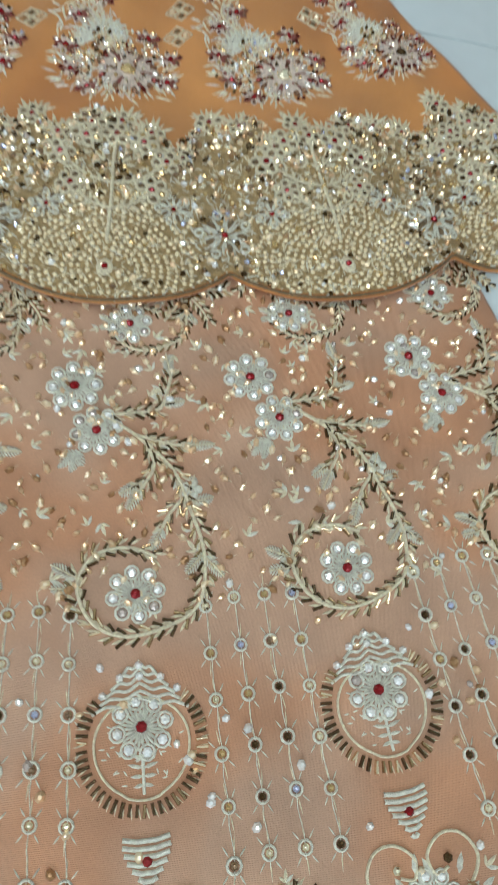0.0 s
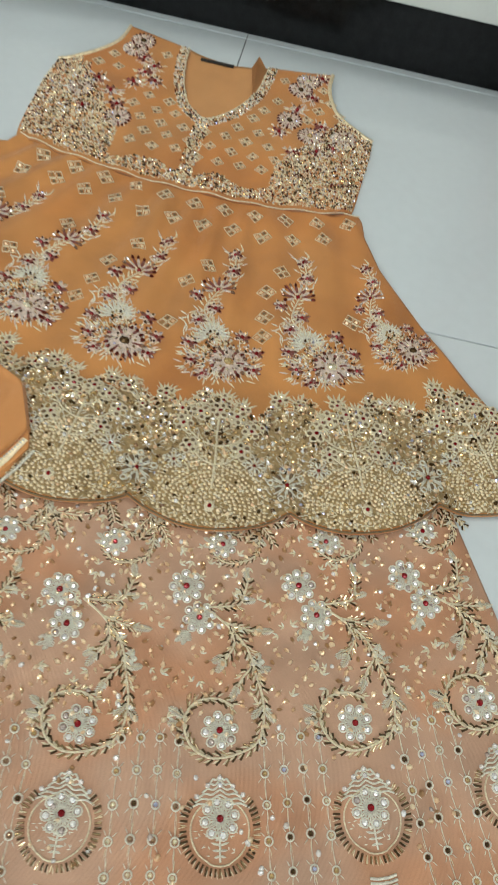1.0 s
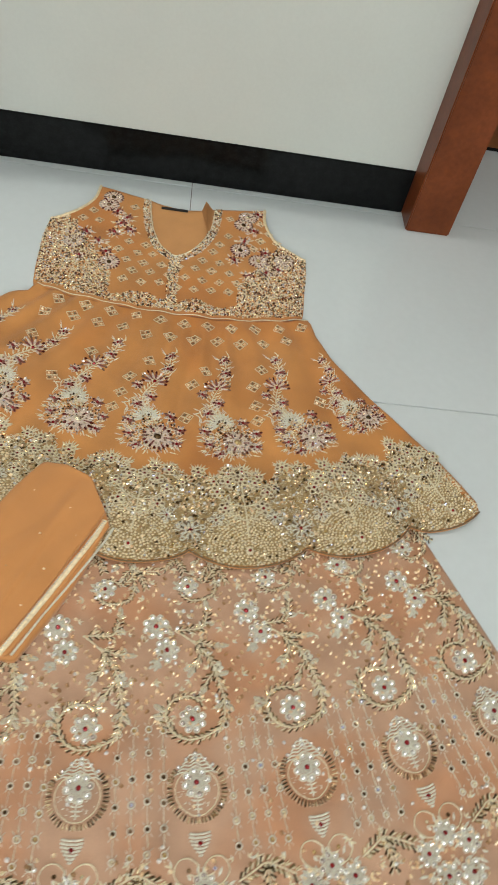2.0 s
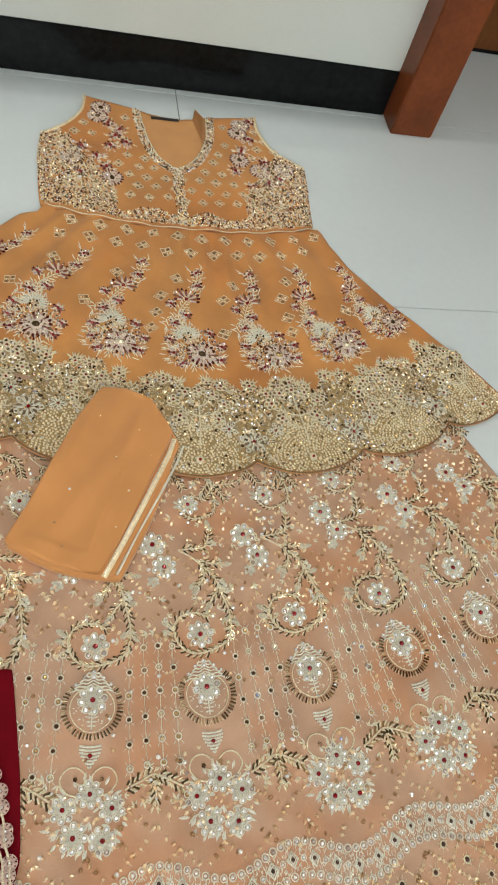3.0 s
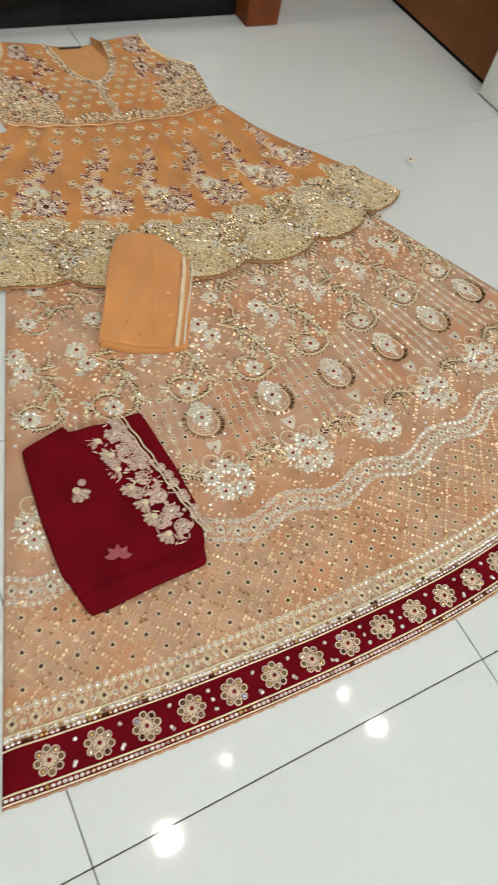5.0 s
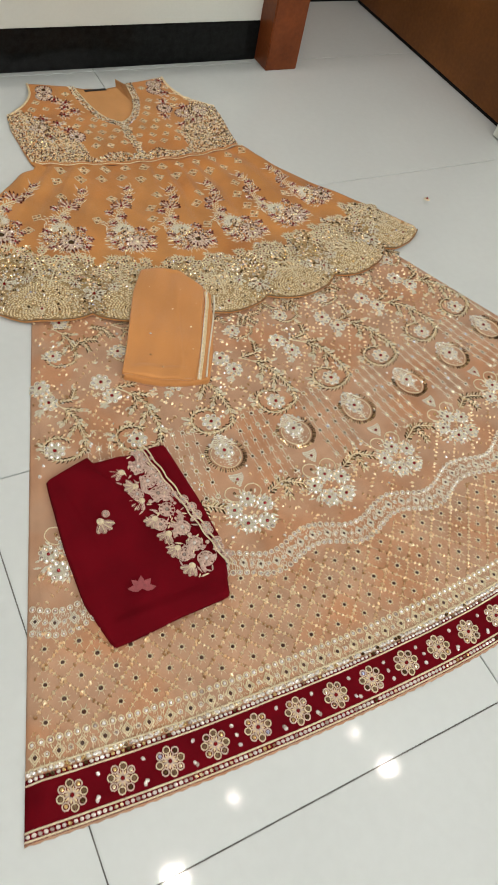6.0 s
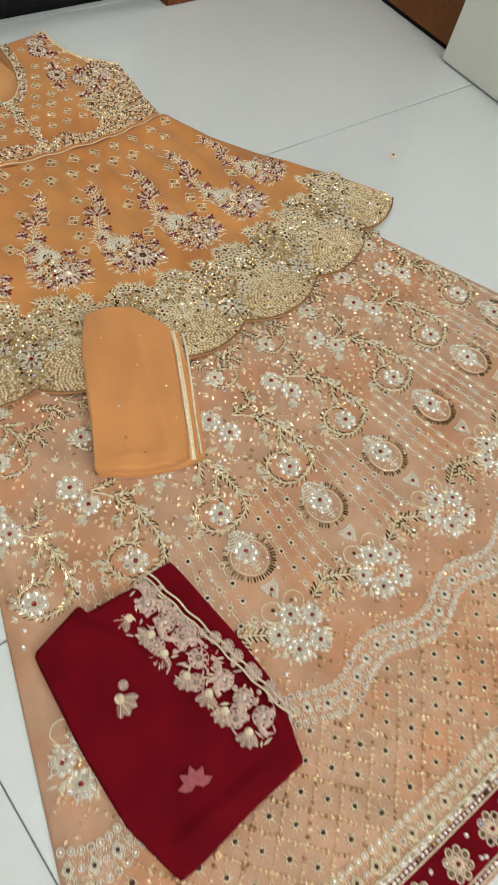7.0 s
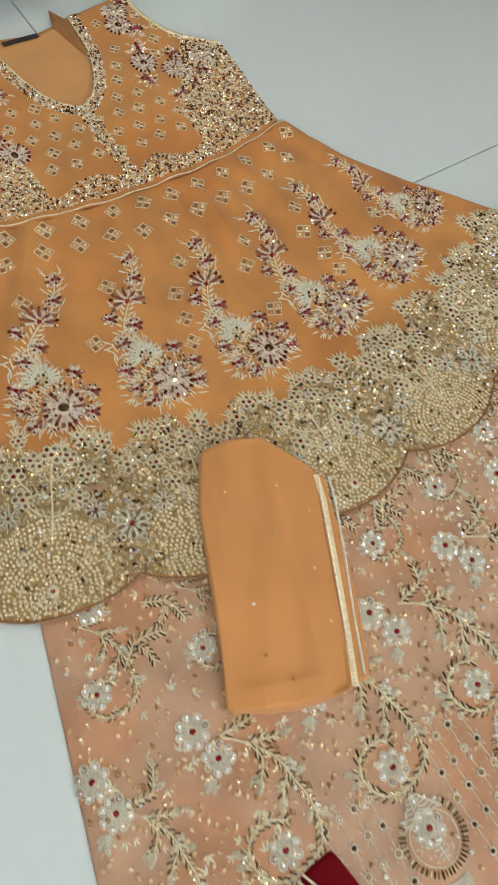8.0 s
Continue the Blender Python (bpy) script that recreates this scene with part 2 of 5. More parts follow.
def stamp(name, shape, parent, x, y, turn, height, size=1.0, label="", mirror=1.0):
    """Lays a shape on a cloth whose height at a place is height(x, y)."""
    v = np.array(shape.v)
    c, s = math.cos(turn) * size, math.sin(turn) * size
    vx, vy = v[:, 0] * mirror, v[:, 1]
    w = np.stack([x + c * vx - s * vy, y + s * vx + c * vy, v[:, 2] * size], 1)
    w[:, 2] += height(w[:, 0], w[:, 1])
    return relief(name, w, shape.f, shape.m, shape.s, THREADS, parent, label)


def scatter(name, shape, spots, parent, height, label="", tilt=0.25, kind="stuff", rng=None):
    """Many copies of one small shape in one mesh. spots: rows of x, y, turn, size, slot (or -1)."""
    spots = np.asarray(spots, float)
    v = np.array(shape.v)
    n, k = len(spots), len(v)
    rng = rng or np.random.default_rng(5)
    c, s = np.cos(spots[:, 2:3]) * spots[:, 3:4], np.sin(spots[:, 2:3]) * spots[:, 3:4]
    px = spots[:, 0:1] + c * v[:, 0] - s * v[:, 1]
    py = spots[:, 1:2] + s * v[:, 0] + c * v[:, 1]
    tx, ty = rng.uniform(-tilt, tilt, (2, n, 1))
    pz = spots[:, 3:4] * v[:, 2] + tx * (px - spots[:, 0:1]) + ty * (py - spots[:, 1:2]) + height(spots[:, 0], spots[:, 1])[:, None]
    w = np.stack([px.ravel(), py.ravel(), pz.ravel()], 1)
    faces = [tuple(i + j * k for i in f) for j in range(n) for f in shape.f]
    slots = np.where(spots[:, 4:5] >= 0, spots[:, 4:5], np.array(shape.m)[None, :]).astype(int).ravel()
    return relief(name, w, faces, slots, shape.s * n, THREADS, parent, label, kind)


def smoothstep(a, b, x):
    t = np.clip((x - a) / (b - a), 0, 1)
    return t * t * (3 - 2 * t)


# ---------------------------------------------------------------- the room
floor = box_part("floor", (-3.0, -3.6, -0.06, 3.0, 3.0, -0.004), M_GROUT)
tagged(floor, "glossy white square floor tiles with dark joints", "floor", kind="structure")
wall_defs = [("wall_north", (-3.1, 3.0, -0.06, 3.1, 3.1, CEILING)),
             ("wall_west", (-3.1, -3.6, -0.06, -3.0, 3.0, CEILING)), ("wall_east", (3.0, -3.6, -0.06, 3.1, 3.0, CEILING))]
for nm, d in wall_defs:
    tagged(box_part(nm, d, M_WALL), "plain white painted wall of the room", "wall", kind="structure")
# south wall, unseen; its window opening is added to let the fill light in
south = bmesh.new()
for d in ((-3.1, -3.7, -0.06, -1.3, -3.6, CEILING), (1.3, -3.7, -0.06, 3.1, -3.6, CEILING), (-1.3, -3.7, -0.06, 1.3, -3.6, 0.95), (-1.3, -3.7, 2.45, 1.3, -3.6, CEILING)):
    box(south, *d)
tagged(part("wall_south", south, M_WALL), "plain white painted wall with an added window opening", "wall", kind="structure")
window = empty("added_window", "white framed window, added out of view to carry the fill light", "window")
tagged(window, kind="structure")
for d in ((-1.3, -3.69, 0.95, 1.3, -3.64, 1.0), (-1.3, -3.69, 2.4, 1.3, -3.64, 2.45), (-1.3, -3.69, 1.0, -1.25, -3.64, 2.4), (1.25, -3.69, 1.0, 1.3, -3.64, 2.4)):
    box_part("window_frame", d, M_PANEL, window, "", 0.003)
# glowing sheet added outside the invented window, never in view
M_SKY_FILL = bpy.data.materials.new("added_sky_glow")
M_SKY_FILL.use_nodes = True
M_SKY_FILL.node_tree.nodes["Principled BSDF"].inputs["Emission Color"].default_value = (0.9, 0.96, 1.0, 1)
M_SKY_FILL.node_tree.nodes["Principled BSDF"].inputs["Emission Strength"].default_value = 1.6
tagged(box_part("backdrop", (-2.0, -3.95, 0.5, 2.0, -3.94, 3.0), M_SKY_FILL), "pale glowing sheet added as sky outside the added window", "sky", kind="structure")
tagged(box_part("ceiling", (-3.1, -3.7, CEILING, 3.1, 3.1, CEILING + 0.1), M_WALL), "plain white painted ceiling", "ceiling", kind="structure")


def disc(r, z0, z1, x, y, n=32):
    bm = bmesh.new()
    bmesh.ops.create_cone(bm, cap_ends=True, segments=n, radius1=r, radius2=r, depth=z1 - z0, matrix=Matrix.Translation((x, y, (z0 + z1) / 2)))
    return bm


# fixtures for all lamps, the added fill ones too
for lx, ly, lr in LAMPS:
    light = empty("ceiling_or_fill_light", "round white recessed ceiling lamp, most of them added as fill, switched on", "ceiling light", "ceiling downlights")
    part("frame", disc(lr * 1.25, CEILING - 0.012, CEILING + 0.001, lx, ly), M_LAMPRIM, light)
    part("diffuser", disc(lr, CEILING - 0.016, CEILING - 0.011, lx, ly), M_GLOW, light, "glowing white diffuser")

# counter with white panel, black plinth and wooden posts
counter = empty("counter", "white panelled counter with black plinth and wooden corner posts", "counter")
box_part("plinth", (-0.487, 0.315, 0.0, 0.497, 0.40, 0.108), M_BLACK, counter, "black polished stone plinth", 0.002)
box_part("front_panel", (-0.487, 0.318, 0.108, 0.497, 0.40, 0.95), M_PANEL, counter, "white front panel", 0.001)
for x0, y0 in ((-0.592, 0.222), (0.497, 0.245)):
    box_part("post", (x0, y0, 0.0, x0 + 0.105, 0.40, 0.95), M_WOOD, counter, "reddish brown polished wooden post", 0.003)
box_part("top", (-0.62, 0.22, 0.95, 0.63, 0.9, 0.99), M_WOOD, counter, "reddish brown wooden top", 0.004)
box_part("side_panel", (-0.56, 0.40, 0.0, -0.52, 0.88, 0.95), M_PANEL, counter, "", 0.001)
# wooden cabinet in the corner and white cabinet
wood = empty("wooden_cabinet", "tall dark brown veneered cabinet in the corner", "cabinet")
box_part("side", (1.078, -0.165, 0.012, 1.118, 0.66, 1.9), M_WOODDARK, wood, "", 0.002)
box_part("back", (0.62, 0.665, 0.012, 1.118, 0.70, 1.9), M_WOODDARK, wood, "", 0.002)
box_part("base", (1.084, -0.16, 0.0, 1.118, 0.66, 0.012), M_BLACK, wood)
box_part("base", (0.64, 0.672, 0.0, 1.118, 0.70, 0.012), M_BLACK, wood)
white = empty("white_cabinet", "plain white cabinet standing on the tiles", "cabinet")
box_part("body", (1.03, -0.455, 0.004, 1.6, -0.19, 1.9), M_PANEL, white, "", 0.003)
box_part("foot", (1.04, -0.45, 0.0, 1.6, -0.195, 0.004), M_BLACK, white)
box_part("side_unit", (0.995, -1.05, 0.0, 1.6, -0.457, 1.9), M_WALL, white, "brighter white side unit", 0.003)

# ---------------------------------------------------------------- the long skirt: a fan of cloth
FX, FY = -0.098, 0.503          # where the edges of the fan would meet
STEP = math.radians(5.42)       # from one embroidered column to the next
FIRST = math.radians(-4.34)
LEFT, RIGHT = math.radians(-16.75), math.radians(25.2)
HEM = 1.947


def lean(a, r):
    """The pattern and the hem run out a little further towards one corner."""
    d, r = np.degrees(a), np.asarray(r, float)
    rows = ((1.15, -0.01 * np.clip(-d / 12, 0, 1)), (1.254, np.interp(d, (-16, -11, -1, 5, 10), (0.046, 0.037, 0.022, 0.016, 0.0))),
            (1.395, np.interp(d, (-15, -10, 1, 6), (0.039, 0.031, 0.010, 0.0))), (1.466, np.interp(d, (-15, -4, 3), (0.03, 0.013, 0.003))),
            (1.60, 0.031 * np.clip(-d / 15.6, 0, 1.2) ** 1.6), (HEM, 0.05 * np.clip(-d / 16.7, 0, 1.2) ** 2))
    off = rows[0][1]
    for (r0, e0), (r1, e1) in zip(rows, rows[1:]):
        u = np.clip((r - r0) / (r1 - r0), 0, 1)
        off = np.where((r >= r0) & ((r < r1) | (r1 == HEM)), e0 + (e1 - e0) * u, off)
    return r + off


def fan(a, r):
    r = lean(a, r)
    return FX + r * np.sin(a), FY - r * np.cos(a)


def skirt_z(x, y):
    a, r = np.arctan2(x - FX, FY - y), np.hypot(x - FX, y - FY)
    z = 0.0078 + 0.0016 * np.sin(a * 46 + 1.3 * np.sin(r * 7)) * smoothstep(1.1, 1.9, r) + 0.0011 * np.sin(x * 61 + y * 23) * np.sin(y * 47 - x * 19)
    crease = np.exp(-((a - math.radians(3.9 + 0.9 * np.sin(3.0))) / 0.006) ** 2) * smoothstep(1.28, 1.4, r) * (1 - smoothstep(1.6, 1.75, r))
    z = z + 0.0022 * crease
    edge = np.minimum(np.minimum((a - LEFT) * r, (RIGHT - a) * r), (lean(a, HEM) - r))
    return 0.0015 + (z - 0.0015) * smoothstep(-0.004, 0.022, edge)


def sheet(name, aa, rr, place, height, thick, mat, parent, label="", wobble=0.0):
    """Cloth on a grid of two parameters, closed below."""
    A, R = np.meshgrid(aa, rr, indexing="ij")
    x, y = place(A, R)
    z = height(x, y)
    na, nr = A.shape
    top = np.stack([x, y, z], -1).reshape(-1, 3)
    low = np.stack([x, y, np.maximum(z - thick, 0.0003)], -1).reshape(-1, 3)
    i = np.arange(na * nr).reshape(na, nr)
    quads = np.stack([i[:-1, :-1], i[:-1, 1:], i[1:, 1:], i[1:, :-1]], -1).reshape(-1, 4)
    rim = np.concatenate([i[0, :], i[1:, -1], i[-1, -2::-1], i[-2:0:-1, 0]])
    k = na * nr
    side = np.stack([rim, np.roll(rim, -1), np.roll(rim, -1) + k, rim + k], -1)
    faces = quads[:, ::-1].tolist() + (quads + k).tolist() + side.tolist()
    # wind so that the upper side faces up
    return relief(name, np.concatenate([top, low]), faces, np.zeros(len(faces)), np.ones(len(faces), bool), [mat], parent, label)


lehenga = empty("lehenga_skirt", "peach organza long skirt with silver embroidery spread on the floor", "skirt")
aa = np.linspace(LEFT, RIGHT, 260)
sheet("skirt_cloth", aa, np.linspace(1.02, 1.888, 150), lambda a, r: fan(a, r), skirt_z, 0.004, M_PEACH, lehenga, "peach organza cloth")


def band_z(x, y):
    return skirt_z(x, y) + 0.0012


sheet("hem_fringe", aa, np.linspace(HEM - 0.004, HEM + 0.0026, 4), lambda a, r: fan(a, r + 0.0008 * np.sin(a * 700) * (r > HEM)), lambda x, y: 0.0022 + 0.0006 * np.sin(x * 300), 0.001, M_PEACH, lehenga, "frayed peach fringe under the hem")
sheet("hem_band", aa, np.linspace(1.880, HEM, 12), lambda a, r: fan(a, r), band_z, 0.003, M_RED, lehenga, "maroon border band")


def at_fan(name, shape, a, r, dx=0.0, dy=0.0, turn=0.0, size=1.0, label="", parent=None, mirror=1.0):
    x, y = fan(a, r)
    c, s = math.cos(a), math.sin(a)
    return stamp(name, shape, parent or lehenga, float(x + c * dx - s * dy), float(y + s * dx + c * dy), a + turn, skirt_z, size, label, mirror)


rnd = random.Random(11)

# embroidered flower with eight ringed crystals
flower = Shape()
flower.dome(0, 0, 0.0062, 0.0010, SI, 14)
for i in range(8):
    t = 2 * math.pi * i / 8 + 0.2
    for da, ln, wd in ((-0.16, 0.0085, 0.0024), (0.16, 0.0085, 0.0024), (0.39, 0.0105, 0.0022)):
        flower.leaf(0.003 * math.cos(t + da), 0.003 * math.sin(t + da), t + da, ln, wd, 0.0024, SI, 0.0004)
    cx, cy = 0.0138 * math.cos(t), 0.0138 * math.sin(t)
    flower.ring(cx, cy, 0.0043, 0.0017, 0.0017, SI, 9)
    flower.gem(cx, cy, 0.0033, 0.0026, CY, 6, 0, t)
flower.gem(0, 0, 0.0035, 0.0030, RU, 7, 0.0014)

# climbing vine round the ringed flower
vine = Shape()
stem = spline([(-.017, .119), (.004, .104), (.027, .079), (.036, .052), (.043, .022), (.0387, -.006), (.023, -.0185), (-.0053, -.0245), (-.026, -.0145),
               (-.034, .0075), (-.0238, .025), (-.003, .029), (.014, .0215)], 5)
vine.cord(stem, 0.0024, 0.0017, CR)
branches = [[(-.017, .119), (.0153, .1208), (.0236, .126), (.030, .146)], [(.004, .104), (.022, .098), (.036, .095)],
            [(.010, .099), (.0155, .082), (.006, .066)], [(.034, .06), (.024, .050), (.018, .040)]]


def leaves_along(shape, line, gap, length, width, slot, first=0.0, sides=(1, -1), lift=0.0018, spread=0.75):
    run, due, flip = 0.0, first, 0
    for p, q in zip(line, line[1:]):
        d = math.hypot(q[0] - p[0], q[1] - p[1])
        while due < run + d:
            k = (due - run) / d
            x, y = p[0] + (q[0] - p[0]) * k, p[1] + (q[1] - p[1]) * k
            t = math.atan2(q[1] - p[1], q[0] - p[0])
            for side in sides:
                tt = t + side * (spread + rnd.uniform(-0.15, 0.15))
                ox, oy = math.cos(tt) * 0.0022, math.sin(tt) * 0.0022
                if slot == BU:
                    shape.bugle(x + ox, y + oy, tt, length * rnd.uniform(0.85, 1.1), width, lift, BU)
                    shape.leaf(x + ox, y + oy, tt - side * 0.40, length * 1.3, width * 1.05, lift * 0.9, CR)
                else:
                    shape.leaf(x + ox, y + oy, tt, length * rnd.uniform(0.85, 1.15), width, lift, slot)
            due += gap
        run += d


leaves_along(vine, stem[6:], 0.0074, 0.0072, 0.0022, BU, 0.002)
for b in branches:
    line = spline(b, 5)
    vine.cord(line, 0.0024, 0.0014, CR)
    leaves_along(vine, line, 0.0070, 0.0068, 0.0021, BU, 0.006)
for x, y, t, ln in ((.036, .095, 0.0, .016), (.006, .066, 4.1, .013), (.004, .070, 3.7, .011), (.018, .040, 4.2, .013), (.043, .022, 3.9, .014), (.043, .020, 5.4, .014),
                    (.030, .146, 1.7, .014), (.0236, .126, 0.1, .012), (-.034, .012, 2.6, .014), (-.036, .006, 3.1, .011), (.034, .060, 1.1, .012), (.037, .055, 0.2, .012)):
    vine.feather(x, y, t, ln * 1.25, 0.0078, 0.0020, SI, CR)
    vine.leaf(x, y, t + 0.7, ln * 0.6, 0.0028, 0.0015, SI)
    vine.leaf(x, y, t - 0.7, ln * 0.55, 0.0026, 0.0015, CR)
for i in range(5):
    t = i * 1.257
    vine.dome(.038 + .0045 * math.cos(t), .064 + .0045 * math.sin(t), .003, .0018, SI, 8)

# small crystals with a thread ring, and a spidered link
link = Shape()
link.ring(0, 0, 0.0037, 0.0016, 0.0016, SI, 10)
link.gem(0, 0, 0.0024, 0.0024, ST, 6)
for t in (0.95, 2.19, -0.95, -2.19):
    link.leaf(0.0046 * math.cos(t), 0.0046 * math.sin(t), t, 0.0062, 0.0011, 0.0011, SI)
for t in (1.57, -1.57):
    link.leaf(0, 0.0044 if t > 0 else -0.0044, t, 0.0100, 0.0010, 0.0010, CR)

# drop-shaped medallion
medal = Shape()
MEDAL_BEADS = []
bugle_bead = Shape()
bugle_bead.bugle(0, 0, 0, 0.0072, 0.0021, 0.0022, BU)
oval = [(0.0262 * math.cos(t), -0.0085 + (0.0272 if math.sin(t) < 0 else 0.024) * math.sin(t) * (1.0 if math.sin(t) > -0.9 else 1.04)) for t in np.linspace(0, 2 * math.pi, 41)[:-1]]
medal.cord(oval, 0.0015, 0.0013, CR, True)
for t in np.linspace(math.radians(-222), math.radians(42), 37):
    x, y = 0.0296 * math.cos(t), -0.0085 + 0.0302 * math.sin(t)
    n = math.atan2(math.sin(t) / 0.0302, math.cos(t) / 0.03)
    MEDAL_BEADS.append((x, y, n + rnd.uniform(-0.12, 0.12), rnd.uniform(0.85, 1.1)))
    medal.leaf(x, y, n + 0.3, 0.0085, 0.0012, 0.0010, CR)
for j in range(6):
    hw, y0 = 0.0270 - 0.0036 * j, 0.0095 + 0.0040 * j
    pts = [(hw * u, y0 + 0.0045 * (1 - abs(u)) + 0.0012 * math.cos(u * 9)) for u in np.linspace(-1, 1, 15)]
    medal.cord(pts, 0.0019, 0.0018, SI)
for x, y in ((-0.021, 0.018), (0.021, 0.019), (0.0, 0.027), (-0.011, 0.027), (0.012, 0.026), (0.0, 0.033)):
    medal.gem(x, y, 0.0026, 0.0036, CY, 6)
for i in range(44):
    t, d = rnd.uniform(0, 6.28), math.sqrt(rnd.random())
    medal.leaf(0.023 * d * math.cos(t), -0.009 + 0.022 * d * math.sin(t), rnd.uniform(0, 6.28), 0.0038, 0.0012, 0.0005, SI)
medal.cord([(0, -0.014), (0, -0.034)], 0.0018, 0.0014, SI)
for j in range(4):
    for sd in (1, -1):
        medal.leaf(0, -0.017 - 0.0040 * j, -1.57 + sd * (2.1 - 0.25 * j), 0.0105 - 0.0016 * j, 0.0026, 0.0015, SI)

shield = Shape()
for j in range(7):
    w = (0.0125, 0.0128, 0.012, 0.0105, 0.008, 0.005, 0.002)[j]
    shield.cord([(-w, 0.011 - 0.0037 * j), (-w * .4, 0.0095 - 0.0037 * j), (w * .4, 0.0095 - 0.0037 * j), (w, 0.011 - 0.0037 * j)], 0.0026, 0.0017, SI)
shield.gem(0, 0, 0.003, 0.0036, RU, 7)

curl = Shape()
curl.cord(spline([(0, -.012), (.012, -.008), (.02, .004), (.014, .016), (.002, .018), (-.008, .01), (-.006, 0), (.002, .002)], 5), 0.0018, 0.0015, CR)
curl.gem(0.003, 0.006, 0.0028, 0.0026, ST, 6)

spray = Shape()
sl = spline([(-.034, -.010), (-.015, -.002), (0, .004), (.016, -.002), (.034, -.012)], 5)
spray.cord(sl, 0.0022, 0.0013, CR)
leaves_along(spray, sl, 0.0068, 0.0085, 0.0028, BU, 0.002, spread=0.9)
spray.cord(spline([(0, .004), (.002, -.016), (0, -.03)], 4), 0.0018, 0.0012, CR)
leaves_along(spray, spline([(0, .004), (.002, -.016), (0, -.03)], 4), 0.0068, 0.0075, 0.0026, BU, 0.004)

cluster_leaves = Shape()
for i in range(28):
    t = 2 * math.pi * i / 28 + rnd.uniform(-.1, .1)
    d = 0.034 + rnd.uniform(-0.004, 0.006)
    cluster_leaves.leaf(d * math.cos(t), -0.002 + d * 0.95 * math.sin(t), t + rnd.uniform(-.5, .5), rnd.uniform(.008, .014), .0042, .0018, SI)
for i in range(40):
    t, d = rnd.uniform(0, 6.28), rnd.uniform(0.004, 0.036)
    cluster_leaves.leaf(d * math.cos(t), d * math.sin(t), t + rnd.uniform(-.8, .8), .010, .0034, .0016, SI)

sprig = Shape()
for t, ln in ((-2.5, .017), (-2.0, .015), (-3.0, .013), (-1.5, .010)):
    sprig.feather(0.004, 0.004, t, ln, 0.0060, 0.0018, SI)
COLS = range(-2, 6)
for k in COLS:
    a = FIRST + k * STEP
    ap = a - math.radians({-2: 0.9, -1: 1.7, 0: 2.2, 1: 2.3, 2: 1.9}.get(k, 1.55))
    if LEFT + 0.006 < ap:
        at_fan("flower", flower, ap, 1.254, turn=rnd.uniform(-.2, .2))
        at_fan("flower", flower, ap, 1.254, 0.0145, -0.033, turn=rnd.uniform(-.2, .2), size=0.94)
        at_fan("sprig", sprig, ap, 1.254, 0.000, -0.052)
    at_fan("flower", flower, a, 1.395, turn=rnd.uniform(-.2, .2), size=0.97)
    at_fan("vine", vine, a + (math.radians(0.5) if k == -2 else 0), 1.395, size=0.86 if k == -2 else 1.0, label="gold vine with dark bead leaves")
    at_fan("vine", vine, a + math.radians(0.75), 1.212, size=0.66, label="gold vine with dark bead leaves")
    at_fan("flower", flower, a + math.radians(0.2), 1.206, 0, 0, size=0.85)
    if k == -2:
        at_fan("flower", flower, a + math.radians(0.9), 1.150, size=0.9)
        a += math.radians(0.4)
    at_fan("leaf_spray", spray, a + STEP * 0.42, 1.185, turn=0.5, size=0.8)
    if a - STEP * 0.2 > LEFT + 0.03:
        at_fan("leaf_spray", spray, a - STEP * 0.12, 1.165, turn=-0.7, size=0.75)
    md = at_fan("medallion", medal, a, 1.466, label="drop medallion edged with gold bugle beads") if k > -2 else None
    if md:
        at_fan("flower", flower, a, 1.466, size=0.98, parent=md)
    for bx, by, bt, bs in MEDAL_BEADS if md else []:
        at_fan("bugle_bead", bugle_bead, a, 1.466, bx, by, bt, bs, parent=md)
    at_fan("shield", shield, a, 1.533)
    for sd in (1, -1):
        at_fan("scroll", curl, a, 1.566, 0.012 * sd, 0.0, mirror=sd)
    at_fan("leaf_wreath", cluster_leaves, a, 1.600)
    for dx, dy, sz in ((0.002, 0.022, 0.84), (-0.027, 0.007, 0.82), (0.027, 0.007, 0.84), (-0.014, -0.021, 0.9), (0.018, -0.025, 0.86)):
        at_fan("flower", flower, a, 1.600, dx, dy, turn=rnd.uniform(-.3, .3), size=sz)
    if k < 5:
        at_fan("leaf_spray", spray, a + STEP / 2, 1.566)
    for fr in (0.31, 0.445, 0.58, 0.715):
        ac = a + STEP * fr
        chain = Shape()
        chain.cord([(0.0006 * math.sin(q * 3), 0.006 - 0.15 * q / 12) for q in range(13)], 0.0006, 0.0008, SI)
        for j in range(6):
            chain.join(link, rnd.uniform(-.0006, .0006), -j * 0.0275 + rnd.uniform(-.0008, .0008), rnd.uniform(-.15, .15), rnd.uniform(.92, 1.08))
        if ac < RIGHT - 0.01:
            at_fan("stone_chain", chain, ac, 1.404 + 0.002 * math.sin(fr * 9), label="chain of ringed stones")
            if k == -2:
                ac -= STEP

# bead trellis, waves, borders
gold = Shape()
gold.dome(0, 0, 0.0016, 0.0020, GO, 6, long=1.7)
goldgem = Shape()
goldgem.gem(0, 0, 0.0022, 0.0027, GO, 5, long=1.5)
goldgem.leaf(-0.0060, 0, 0, 0.012, 0.0009, 0.0008, CR)
stone = Shape()
stone.gem(0, 0, 0.0024, 0.0026, ST, 6, long=1.2)
ringed = Shape()
ringed.ring(0, 0, 0.0042, 0.0018, 0.0015, CR, 10)
ringed.gem(0, 0, 0.0029, 0.0024, CY, 6)
rg = np.random.default_rng(3)
spots = []


lattice = Shape()


